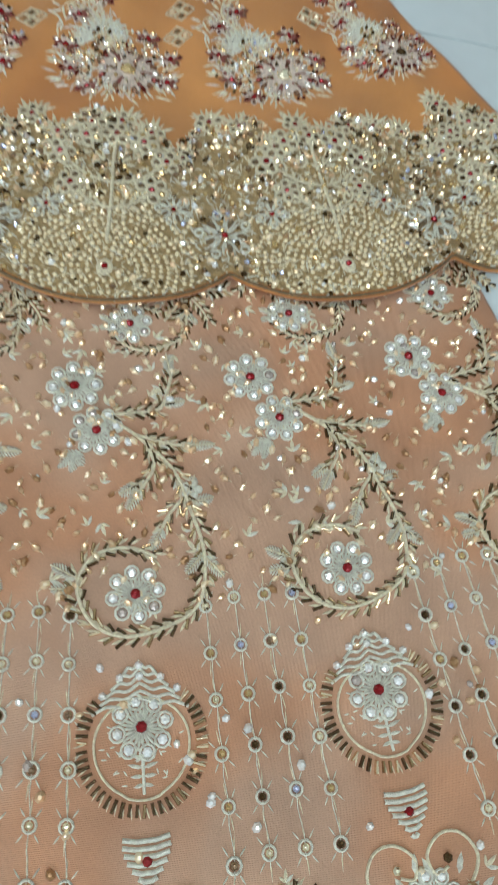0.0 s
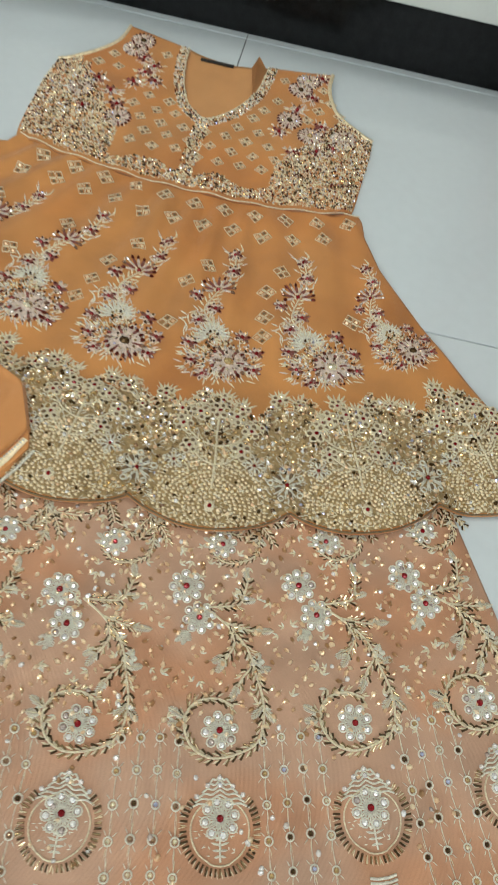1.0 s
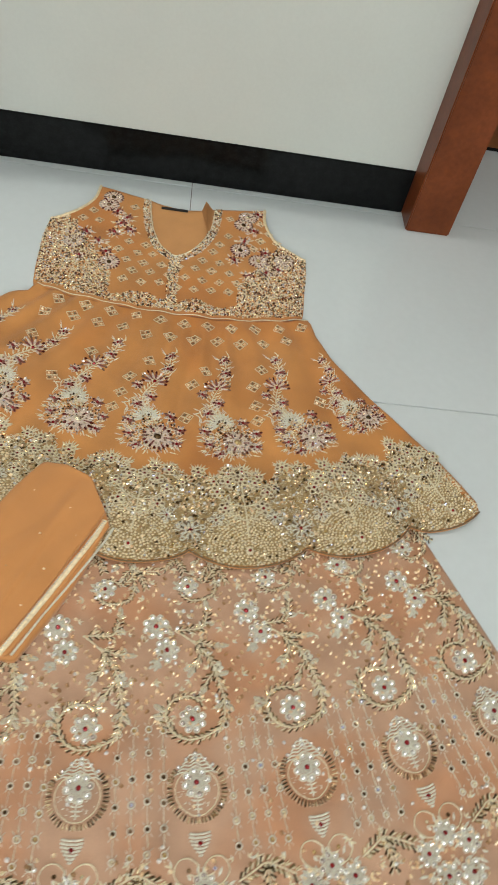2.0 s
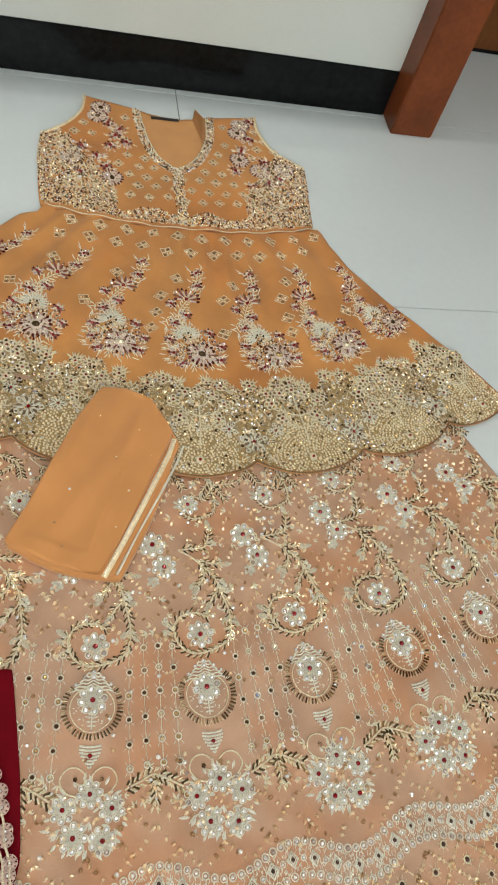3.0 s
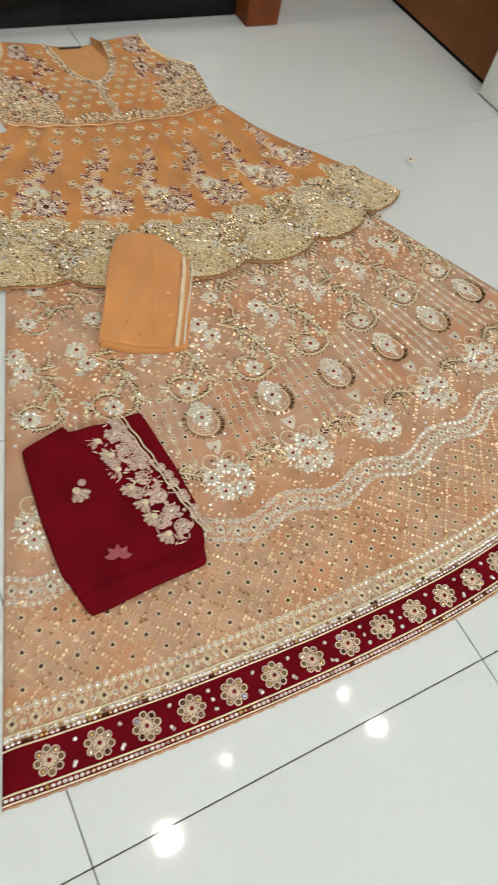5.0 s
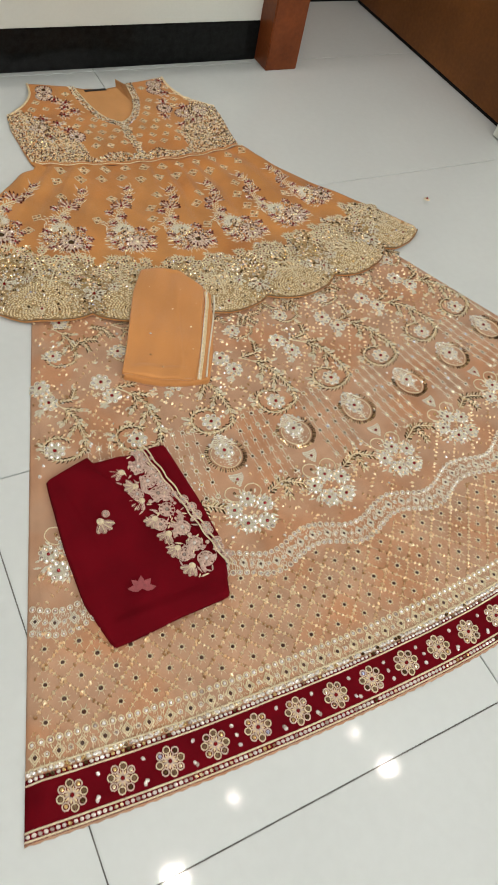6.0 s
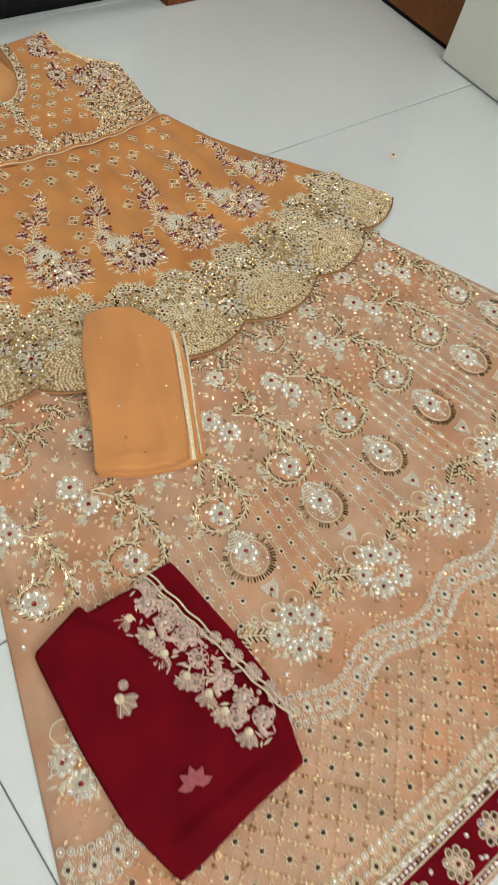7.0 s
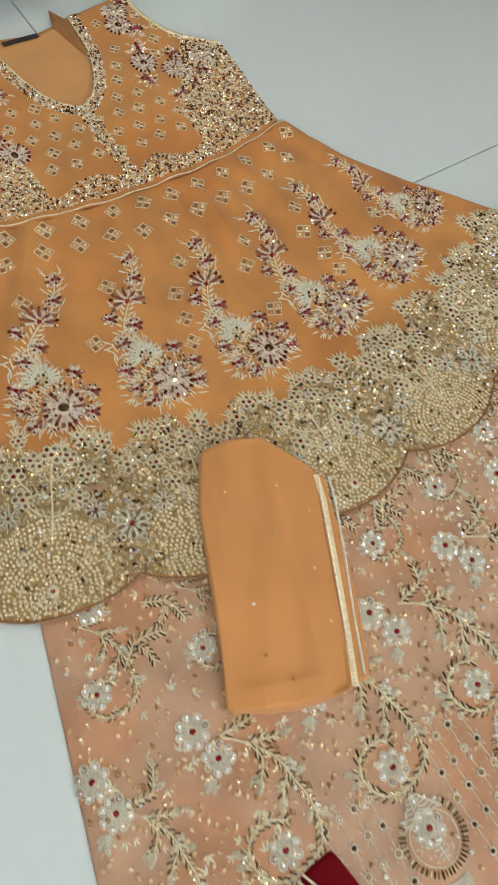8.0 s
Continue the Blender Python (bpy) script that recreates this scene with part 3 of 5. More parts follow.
def trellis(r0, r1, da, dr, gap, jitter, out, keep=1.0, threads=False, at=(0.0, 0.0)):
    """Slanting lines of beads that cross at the given place: each line climbs dr while it turns by da."""
    slope, length = da / dr, r1 - r0
    first = int((LEFT - at[0] - length * slope) / da) - 2
    last = int((RIGHT - at[0] + length * slope) / da) + 2
    for sgn in (1, -1):
        for i in range(first, last):
            def line(r):
                return at[0] + i * da + sgn * (r - at[1]) * slope
            run = [(line(r0 + length * q / 14), r0 + length * q / 14) for q in range(15)]
            run = [fan(p, q) for p, q in run if LEFT + 0.004 < p < RIGHT - 0.004]
            if threads and len(run) > 2:
                lattice.cord([(float(p), float(q)) for p, q in run], 0.0009, 0.0007, CR)
            steps = int(length * math.hypot(1, slope * (r0 + r1) / 2) / gap)
            for j in range(steps):
                r = r0 + length * (j + 0.5) / steps
                a = line(r)
                if LEFT + 0.004 < a < RIGHT - 0.004 and rg.random() < keep:
                    x, y = fan(a, r)
                    out.append((x + rg.normal(0, jitter), y + rg.normal(0, jitter), a + 1.57 - sgn * math.atan(slope * r) + rg.normal(0, .3), rg.uniform(.8, 1.2), -1))


trellis(1.12, 1.405, STEP / 3, 0.047, 0.0098, 0.0012, spots, 0.92, False, (FIRST, 1.395))
trellis(1.575, 1.665, STEP / 3, 0.045, 0.0090, 0.0008, spots, 0.9, False, (FIRST, 1.60))
scatter("bead_trellis", goldgem, spots, lehenga, skirt_z, "slanting lines of small gold beads")
spots = [(*[float(c) for c in fan(rg.uniform(LEFT + .01, RIGHT - .01), rg.uniform(1.12, 1.66))], rg.uniform(0, 6.28), rg.uniform(.8, 1.25), CY if rg.random() < .5 else GO) for _ in range(460)]
scatter("stone_sprinkle", stone, spots, lehenga, skirt_z, "scattered clear and gold stones")

# small loose leaves beside the vines
tiny = Shape()
tiny.leaf(0, 0, 0.35, 0.0085, 0.0030, 0.0013, CR)
tiny.leaf(0, 0, -0.45, 0.0075, 0.0028, 0.0013, SI)
tiny.leaf(0, 0, 1.2, 0.0060, 0.0022, 0.0012, CR)
spots = []
for kk in COLS:
    for _ in range(46):
        a = FIRST + kk * STEP + rg.normal(0, 0.030)
        if LEFT + .01 < a < RIGHT - .01:
            spots.append((*[float(c) for c in fan(a, rg.uniform(1.13, 1.41))], rg.uniform(0, 6.28), rg.uniform(.8, 1.3), -1))
    for _ in range(16):
        a = FIRST + (kk + .5) * STEP + rg.normal(0, 0.016)
        if LEFT + .01 < a < RIGHT - .01:
            spots.append((*[float(c) for c in fan(a, rg.uniform(1.55, 1.60))], rg.uniform(0, 6.28), rg.uniform(.8, 1.3), -1))
scatter("leaf_sprinkle", tiny, spots, lehenga, skirt_z, "small cream thread leaves", tilt=0.05)

def wave_r(a):
    return 1.668 + 0.011 * np.cos(2 * np.pi * (a - FIRST) / STEP)


HEMSTEP = STEP / 3
NETSTEP, NETROW = math.radians(1.48), 0.0235
NET_A, NET_R = math.radians(-16.0), 1.728
spots, stars = [], []
trellis(1.704, 1.838, NETSTEP, 2 * NETROW, 0.0066, 0.0004, spots, 0.96, True, (NET_A + NETSTEP / 2, NET_R))
scatter("diamond_trellis", goldgem, spots, lehenga, skirt_z, "diamond lattice of gold beads")
star = Shape()
star.ring(0, 0, 0.0038, 0.0017, 0.0014, CR, 9)
star.gem(0, 0, 0.0029, 0.0024, DK, 6)
for i in range(8):
    t = i * math.pi / 4 + 0.39
    star.leaf(0.0036 * math.cos(t), 0.0036 * math.sin(t), t, 0.0072 if i in (1, 2, 5, 6) else 0.0048, 0.0013, 0.0010, CR)
for row in range(-1, 5):
    for i in range(int((RIGHT - LEFT) / NETSTEP) + 2):
        a = NET_A + (i + 0.5 * (row % 2)) * NETSTEP
        if LEFT + 0.006 < a < RIGHT - 0.006 and (row > -1 or wave_r(a) < 1.661):
            x, y = fan(a, NET_R + NETROW * row)
            stars.append((float(x), float(y), a, rg.uniform(.9, 1.1), -1))
scatter("star_stonework", star, stars, lehenga, skirt_z, "ringed dark stones with thread rays", tilt=0.05)


stamp("trellis_thread", lattice, lehenga, 0, 0, 0, skirt_z, 1, "thin slanting cream threads")["kind"] = "stuff"


silverring = Shape()
silverring.ring(0, 0, 0.0040, 0.0015, 0.0015, SI, 10)
silverring.gem(0, 0, 0.0024, 0.0024, CY, 6)
diamond = Shape()
diamond.cord([(0, .0095), (.0072, 0), (0, -.0095), (-.0072, 0)], 0.0032, 0.0018, SI, True)
diamond.cord([(0, .0055), (.004, 0), (0, -.0055), (-.004, 0)], 0.0022, 0.0016, SI, True)
diamond.gem(0, 0, 0.0032, 0.0026, DK, 6)
diamond2 = Shape()
diamond2.v, diamond2.f, diamond2.s = diamond.v, diamond.f, diamond.s
diamond2.m = [CR if m == SI else m for m in diamond.m]
for (base, wavy, thread, tag) in ((1.668, True, SI, "wave_band"), (1.843, False, CR, "border_band")):
    rr = (lambda a, d: (wave_r(a) if wavy else 1.843) + d)
    width = 0.034 if wavy else 0.031
    spots = []
    for off in (0.0, width):
        a = LEFT + 0.004
        while a < RIGHT - 0.003:
            x, y = fan(a, rr(a, off))
            spots.append((float(x), float(y), a, rg.uniform(.9, 1.08), -1))
            a += 0.0104 / 1.75
    scatter(tag + "_ringwork", silverring if wavy else ringed, spots, lehenga, skirt_z, "rows of thread rings holding crystals", tilt=0.08)
    a, spots, between = LEFT + 0.006, [], []
    while a < RIGHT - 0.006:
        x, y = fan(a, rr(a, width / 2))
        spots.append((float(x), float(y), a, (0.85 if wavy else 0.95) * rg.uniform(.95, 1.05), -1))
        x, y = fan(a + 0.0076, rr(a + 0.0076, width / 2))
        between.append((float(x), float(y), a, 0.8, -1))
        a += 0.0152
    scatter(tag + "_diamondwork", diamond if wavy else diamond2, spots, lehenga, skirt_z, "row of thread diamonds with dark stones", tilt=0.05)
    scatter(tag + "_crystalwork", silverring, between, lehenga, skirt_z, "crystals between the diamonds", tilt=0.05)
    # satin ground between the rows: fine short stitches
    spots = []
    for _ in range(3200 if wavy else 2600):
        a = rg.uniform(LEFT + .004, RIGHT - .004)
        x, y = fan(a, rr(a, rg.uniform(0.002, width - 0.002)))
        spots.append((float(x), float(y), a + 1.57 + rg.normal(0, .5), rg.uniform(.7, 1.2), thread))
    stitch = Shape()
    stitch.leaf(-0.003, 0, 0, 0.006, 0.0011, 0.0007, CR)
    scatter(tag + "_stitching", stitch, spots, lehenga, skirt_z, "fine metallic stitches", tilt=0.05)

# stone strips along the maroon band
for r0, rows in ((1.876, 2), (1.9405, 1)):
    spots = []
    for j in range(rows):
        a = LEFT + 0.002 + 0.0012 * j
        while a < RIGHT - 0.002:
            x, y = fan(a, r0 + 0.0062 * j)
            spots.append((float(x), float(y), a, rg.uniform(1.0, 1.2), CY if rg.random() < .8 else ST))
            a += 0.0066 / 1.9
    scatter("stone_strip", stone, spots, lehenga, band_z, "strip of set clear stones")
    ang = np.linspace(LEFT, RIGHT, 300)
    for off in (-0.0046, 0.0062 * (rows - 1) + 0.0046):
        edge = Shape()
        xs, ys = fan(ang, r0 + off)
        edge.cord(list(zip(xs.tolist(), ys.tolist())), 0.0024, 0.0016, CR)
        stamp("piping", edge, lehenga, 0, 0, 0, band_z)
hemflower = Shape()
hemflower.dome(0, 0, 0.0058, 0.0012, PK, 14)
for i in range(8):
    t = 2 * math.pi * i / 8
    cx, cy = 0.0145 * math.cos(t), 0.0145 * math.sin(t)
    hemflower.ring(cx, cy, 0.0046, 0.0019, 0.0019, PK if i % 2 else CR, 9)
    hemflower.gem(cx, cy, 0.0031, 0.0022, ST if i % 2 else CO, 6)
    hemflower.leaf(0.003 * math.cos(t), 0.003 * math.sin(t), t, 0.0090, 0.0034, 0.0026, PK)
    hemflower.leaf(0.003 * math.cos(t + .39), 0.003 * math.sin(t + .39), t + .39, 0.008, 0.003, 0.0018, PE)
hemflower.gem(0, 0, 0.0032, 0.0036, RU, 6, 0.001)
spots = []
for j in range(-40, 40):
    a = math.radians(1.13) + j * HEMSTEP
    if LEFT + 0.008 < a < RIGHT - 0.008:
        x, y = fan(a, 1.913)
        stamp("hem_flower", hemflower, lehenga, float(x), float(y), a + rnd.uniform(-.2, .2), band_z, 0.98)
        for dr in (-0.013, 0.013, 0.0 if rg.random() < .3 else 0.016):
            x, y = fan(a + HEMSTEP / 2 + rg.normal(0, .0012), 1.912 + dr)
            spots.append((float(x), float(y), rg.uniform(0, 6), 1.15, CY))
scatter("hem_stonework", stone, spots, lehenga, band_z, "single clear stones on the maroon band")

# ---------------------------------------------------------------- the short frock on top
KX, KY = 0.03, 0.25
KSTEP = math.radians(11.1)
KFIRST = math.radians(-4.2)
SCALLOP = math.radians(11.4)


def k_left(r):
    return np.radians(np.interp(r, (0.38, 0.46, 0.49, 0.51, 0.62, 0.71, 0.85, 0.97), (-41.5, -41.0, -40.4, -42.3, -42.6, -42.7, -42.5, -41.0)))


def k_right(r):
    return np.radians(np.interp(r, (0.38, 0.43, 0.47, 0.53, 0.61, 0.70, 0.78, 0.86, 0.905, 0.94), (31.0, 31.5, 29.6, 29.3, 30.5, 31.5, 32.4, 32.8, 32.6, 30.5)))


def k_waist(a):
    d = np.degrees(a)
    return 0.386 + 0.075 * np.clip(-d / 41.5, 0, 1.2) ** 2 + 0.030 * np.clip(d / 31.0, 0, 1.2) ** 2


def k_hem(a):
    d = np.degrees(a)
    u = np.abs(np.sin(np.pi * (a - math.radians(0.8)) / SCALLOP))
    return 0.896 + 0.028 * u ** 0.75 + 0.045 * np.clip(-d / 36.0, 0, 1.2) ** 1.6


def peplum(s, t):
    """s across from 0 to 1, t from the waist to the hem."""
    a0 = k_left(0.46) + (k_right(0.43) - k_left(0.46)) * s
    r = k_waist(a0) + (k_hem(a0) - k_waist(a0)) * t
    a = k_left(r) + (k_right(r) - k_left(r)) * s
    r = k_waist(a) + (k_hem(a) - k_waist(a)) * t
    return KX + r * np.sin(a), KY - r * np.cos(a)


def k_place(a, r):
    return float(KX + r * math.sin(a)), float(KY - r * math.cos(a))


def under_z(x, y):
    a, r = np.arctan2(x - FX, FY - y), np.hypot(x - FX, y - FY)
    inside = smoothstep(-0.02, 0.02, (a - LEFT) * r) * smoothstep(-0.02, 0.02, (RIGHT - a) * r) * smoothstep(0.98, 1.05, r)
    return 0.0085 * inside


def kurti_z(x, y):
    a, r = np.arctan2(x - KX, KY - y), np.hypot(x - KX, y - KY)
    flare = smoothstep(0.42, 0.9, r) * (y < 0)
    z = 0.006 + under_z(x, y) + 0.0036 * np.sin(a * 31 + 2.0 * np.sin(r * 5)) * flare * (0.35 + 0.65 * smoothstep(0.5, 0.8, r)) + 0.0015 * np.sin(x * 57 + 1.1) * np.sin(y * 43 + x * 17)
    z = z + 0.0034 * np.sin(a * 58 + 1.7 * np.sin(a * 9) + 0.8 * np.sin(r * 11)) * (y < 0) * smoothstep(0.385, 0.43, r) * (1 - smoothstep(0.55, 0.78, r))
    hem = np.exp(-((r - k_hem(a)) / 0.018) ** 2) * (y < 0)
    return z + 0.0035 * hem * (0.5 + 0.5 * np.cos(2 * np.pi * (a - math.radians(0.8)) / SCALLOP)) + 0.0008


kurti = empty("frock_top", "orange sleeveless frock top with beaded embroidery lying on the skirt", "dress top")
sheet("peplum_cloth", np.linspace(0, 1, 220), np.linspace(0, 1, 90), peplum, kurti_z, 0.004, M_ORANGE, kurti, "orange georgette flared panel")

# bodice outline, half by half, so that the neck opening stays clear
NECK = [(-0.086, 0.213), (-0.082, 0.165), (-0.072, 0.110), (-0.052, 0.060), (-0.022, 0.034), (0.008, 0.052), (0.032, 0.092), (0.049, 0.145), (0.055, 0.210)]
SIDE_L = [(-0.197, 0.240), (-0.203, 0.196), (-0.222, 0.158), (-0.248, 0.128), (-0.283, 0.107), (-0.289, 0.05), (-0.286, -0.02), (-0.279, -0.094)]
SIDE_R = [(0.166, 0.232), (0.166, 0.185), (0.184, 0.130), (0.212, 0.098), (0.252, 0.075), (0.250, 0.02), (0.242, -0.04), (0.234, -0.104)]


def line_at(pts, t):
    pts = np.array(pts)
    d = np.r_[0, np.cumsum(np.hypot(*np.diff(pts, axis=0).T))]
    t = np.asarray(t) * d[-1]
    return np.interp(t, d, pts[:, 0]), np.interp(t, d, pts[:, 1])


def waist_xy(s):
    a = k_left(0.46) + (k_right(0.43) - k_left(0.46)) * np.asarray(s)
    r = k_waist(a) + 0.003
    return KX + r * np.sin(a), KY - r * np.cos(a)


def half(side):
    """Bodice half between its side seam and the neck and middle line."""
    def place(u, t):
        sx, sy = line_at(SIDE_L if side < 0 else SIDE_R, t)
        neck = NECK[:5] if side < 0 else NECK[:3:-1]
        end = waist_xy(0.47)
        mid = neck + [(float(end[0]), float(end[1]))]
        mx, my = line_at(mid, t)
        x, y = sx + (mx - sx) * u, sy + (my - sy) * u
        wx, wy = waist_xy(0.47 * u if side < 0 else 1 - 0.53 * u)
        k = smoothstep(0.7, 1.0, t)
        return x, y + (wy - (sy + (my - sy) * u)) * k
    return place


def bodice_z(x, y):
    gather = 0.0032 * np.sin(x * 95 + 6 * y) * smoothstep(0.12, -0.06, y)
    edge = smoothstep(0.0, 0.03, 0.26 - np.abs(x + 0.015)) 
    return 0.0095 + gather * 0.6 + 0.0016 * np.sin(x * 33 + 0.7) * np.sin(y * 29) - 0.003 * (1 - edge)


sheet("back_panel", np.linspace(0, 1, 30), np.linspace(0, 1, 30),
      lambda u, t: (-0.19 + 0.35 * u, (-0.02 + (0.222 - 0.020 * np.sin(np.pi * np.clip((u - 0.28) / 0.45, 0, 1)) + 0.02) * t)), lambda x, y: 0.0042 + 0.0007 * np.sin(x * 120 + y * 30), 0.003, M_ORANGE_IN, kurti, "orange back panel seen inside the neck")
for side in (-1, 1):
    sheet("bodice_cloth", np.linspace(0, 1, 60), np.linspace(0, 1, 80), half(side), bodice_z, 0.004, M_ORANGE, kurti, "orange georgette bodice front")


def on_kurti(x, y):
    x, y = np.asarray(x, float), np.asarray(y, float)
    a, r = np.arctan2(x - KX, KY - y), np.hypot(x - KX, y - KY)
    return np.where(r > k_waist(a) + 0.002, kurti_z(x, y), bodice_z(x, y))


# piping along hem, waist, neck and armholes
ang = np.linspace(float(k_left(0.93)), float(k_right(0.9)) - 0.012, 260)
edge = Shape()
edge.cord([k_place(a, float(k_hem(a)) - 0.001) for a in ang], 0.0022, 0.0017, CO)
stamp("hem_piping", edge, kurti, 0, 0, 0, kurti_z, 1, "dark gold corded hem")
edge = Shape()
edge.cord(list(zip(*[c.tolist() for c in waist_xy(np.linspace(0, 1, 90))])), 0.0016, 0.0012, CR)
stamp("waist_piping", edge, kurti, 0, 0, 0, lambda x, y: np.maximum(kurti_z(x, y), bodice_z(x, y)), 1, "corded waist seam")
for nm, pts, slot, w in (("neck_piping", NECK, CR, 0.0024), ("armhole_piping", SIDE_L[:5], PE, 0.006), ("armhole_piping", SIDE_R[:5], PE, 0.007)):
    edge = Shape()
    edge.cord(spline(pts, 5), w, 0.0022, slot)
    stamp(nm, edge, kurti, 0, 0, 0, bodice_z, 1, "")
peak = bmesh.new()
pv = [peak.verts.new(c) for c in ((0.026, 0.205, 0.006), (0.050, 0.208, 0.010), (0.034, 0.234, 0.012), (0.041, 0.13, 0.0062), (0.035, 0.209, 0.014))]
for f in ((0, 4, 2), (4, 1, 2), (0, 3, 4), (3, 1, 4)):
    peak.faces.new([pv[i] for i in f])
bmesh.ops.solidify(peak, geom=peak.faces[:], thickness=0.0015)
part("turned_facing", peak, M_ORANGE_IN, kurti, "turned up corner of neck facing")
box_part("size_label", (-0.062, 0.1925, 0.0055, -0.004, 0.2005, 0.0068), M_LABEL, kurti, "black woven neck label", 0.0003)

# ---- motifs of the frock
blossom = Shape()
for i in range(7):
    t = 2 * math.pi * i / 7
    blossom.leaf(0.0015 * math.cos(t), 0.0015 * math.sin(t), t, 0.0105, 0.0066, 0.0018, WI if i % 3 == 0 else PK)
    blossom.gem(0.0078 * math.cos(t), 0.0078 * math.sin(t), 0.0017, 0.0028, (PU, ST, PU, PU)[i % 4], 5, 0, t, 1.4)
blossom.gem(0, 0, 0.0027, 0.0034, RU, 6)
whiteblossom = Shape()
for i in range(6):
    t = 2 * math.pi * i / 6
    whiteblossom.ring(0.0074 * math.cos(t), 0.0074 * math.sin(t), 0.0036, 0.0017, 0.0018, CR, 9)
    whiteblossom.gem(0.0074 * math.cos(t), 0.0074 * math.sin(t), 0.0021, 0.0024, CO if i % 2 else ST, 5, 0, t, 1.2)
whiteblossom.ring(0, 0, 0.0033, 0.0015, 0.0018, CR, 8)
whiteblossom.gem(0, 0, 0.0024, 0.0030, RU, 6)
dahlia = Shape()
dahlia.dome(0, 0, 0.010, 0.0016, PK, 12)
for i in range(18):
    t = 2 * math.pi * i / 18
    dahlia.leaf(0.006 * math.cos(t), 0.006 * math.sin(t), t, 0.019, 0.0050, 0.0022, WI if i % 3 == 0 else PK)
    dahlia.leaf(0.009 * math.cos(t + .17), 0.009 * math.sin(t + .17), t + .17, 0.015, 0.0028, 0.0028, PK)
    dahlia.gem(0.0205 * math.cos(t), 0.0205 * math.sin(t), 0.0022, 0.0028, PU, 5, 0, t, 1.7)
    if i % 2:
        dahlia.gem(0.0125 * math.cos(t), 0.0125 * math.sin(t), 0.0018, 0.0028, ST, 5, 0, t, 1.3)
dahlia.gem(0, 0, 0.0055, 0.005, ST, 8, 0, 0, 1.2)
halfbloom = Shape()
for i in range(11):
    t = math.radians(-20 + 22 * i)
    halfbloom.leaf(0.004 * math.cos(t), 0.004 * math.sin(t), t, 0.0165, 0.0044, 0.002, WI if i % 2 else PK)
    halfbloom.gem(0.0185 * math.cos(t), 0.0185 * math.sin(t), 0.002, 0.0027, PU, 5, 0, t, 1.6)
halfbloom.gem(0, 0, 0.003, 0.0034, RU, 6)
whitefan = Shape()
for i in range(13):
    t = math.radians(-10 + 16.5 * i)
    whitefan.leaf(0.003 * math.cos(t), 0.003 * math.sin(t), t, 0.021, 0.0042, 0.0022, SI)
for i in range(7):
    t = 2 * math.pi * i / 7
    whitefan.gem(0.006 * math.cos(t), 0.006 * math.sin(t), 0.0019, 0.0034, ST, 5)

paisley = Shape()
stalk = [(.004, 0), (-.012, .03), (-.034, .06), (-.05, .085), (-.042, .115), (-.026, .15), (-.028, .19)]
tilted = [(x + 0.13 * y, y) for x, y in stalk]
sl = spline(tilted, 6)
paisley.cord(sl, 0.0022, 0.0014, CR)
leaves_along(paisley, sl, 0.008, 0.0115, 0.0036, CR, 0.004, spread=0.8)
PAISLEY_FLOWERS = [("fan_flower", whitefan, -0.030 + .13 * .044, 0.040, 0.3, 1.15), ("large_flower", dahlia, 0, 0, 0.1, 1.12),
                   ("half_flower", halfbloom, -.040 + .13 * .125, .125, 0.0, 1.15)]
for x, y, sz in ((.037, .022, 1), (.039, -.006, 1.0), (.010, .048, 1.1), (-.066, .026, 1.1), (-.055, -.002, 1.0), (-.034, -.024, 1.05), (-.062, .065, 1), (-.036, .088, 1.05),
                 (-.066, .106, 1.0), (-.026, .158, 1.05), (-.030, .190, 1.0)):
    PAISLEY_FLOWERS.append(("small_flower", blossom, (x * 0.87 if y < 0.08 else x) + 0.13 * y, y, rnd.uniform(0, 1), sz))
for i in range(70):
    t, d = rnd.uniform(0, 6.3), 0.026 * math.sqrt(rnd.random())
    paisley.leaf(-.040 + d * math.cos(t), .055 + 1.3 * d * math.sin(t), rnd.uniform(0, 6.28), rnd.uniform(.009, .015), .0026, .0014, rnd.choice([CR, PK, SI]))
for i in range(170):
    t, d = rnd.uniform(0, 6.3), rnd.uniform(0.012, 0.049)
    paisley.leaf(-.012 + d * math.cos(t), .004 + d * 0.85 * math.sin(t), t + rnd.uniform(-.7, .7), rnd.uniform(.009, .016), .0026, .0015, rnd.choice([CR, CR, PK, SI]))
for i in range(64):
    y = rnd.uniform(.035, .2)
    w = .026 if y < .13 else .013
    paisley.leaf(-.044 + .13 * y + rnd.uniform(-w, w) + (.016 if y > .13 else 0), y, rnd.uniform(.4, 2.8), rnd.uniform(.009, .017), .0026, .0014, rnd.choice([CR, PK, SI]))
for i in range(190):
    t, d = rnd.uniform(0, 6.28), rnd.uniform(0.008, 0.050)
    paisley.gem(-.014 + d * math.cos(t), .01 + d * .9 * math.sin(t), .0015, .0026, rnd.choice([ST, PU, CY, ST]), 5, 0, rnd.uniform(0, 3), 1.3)
taken = []
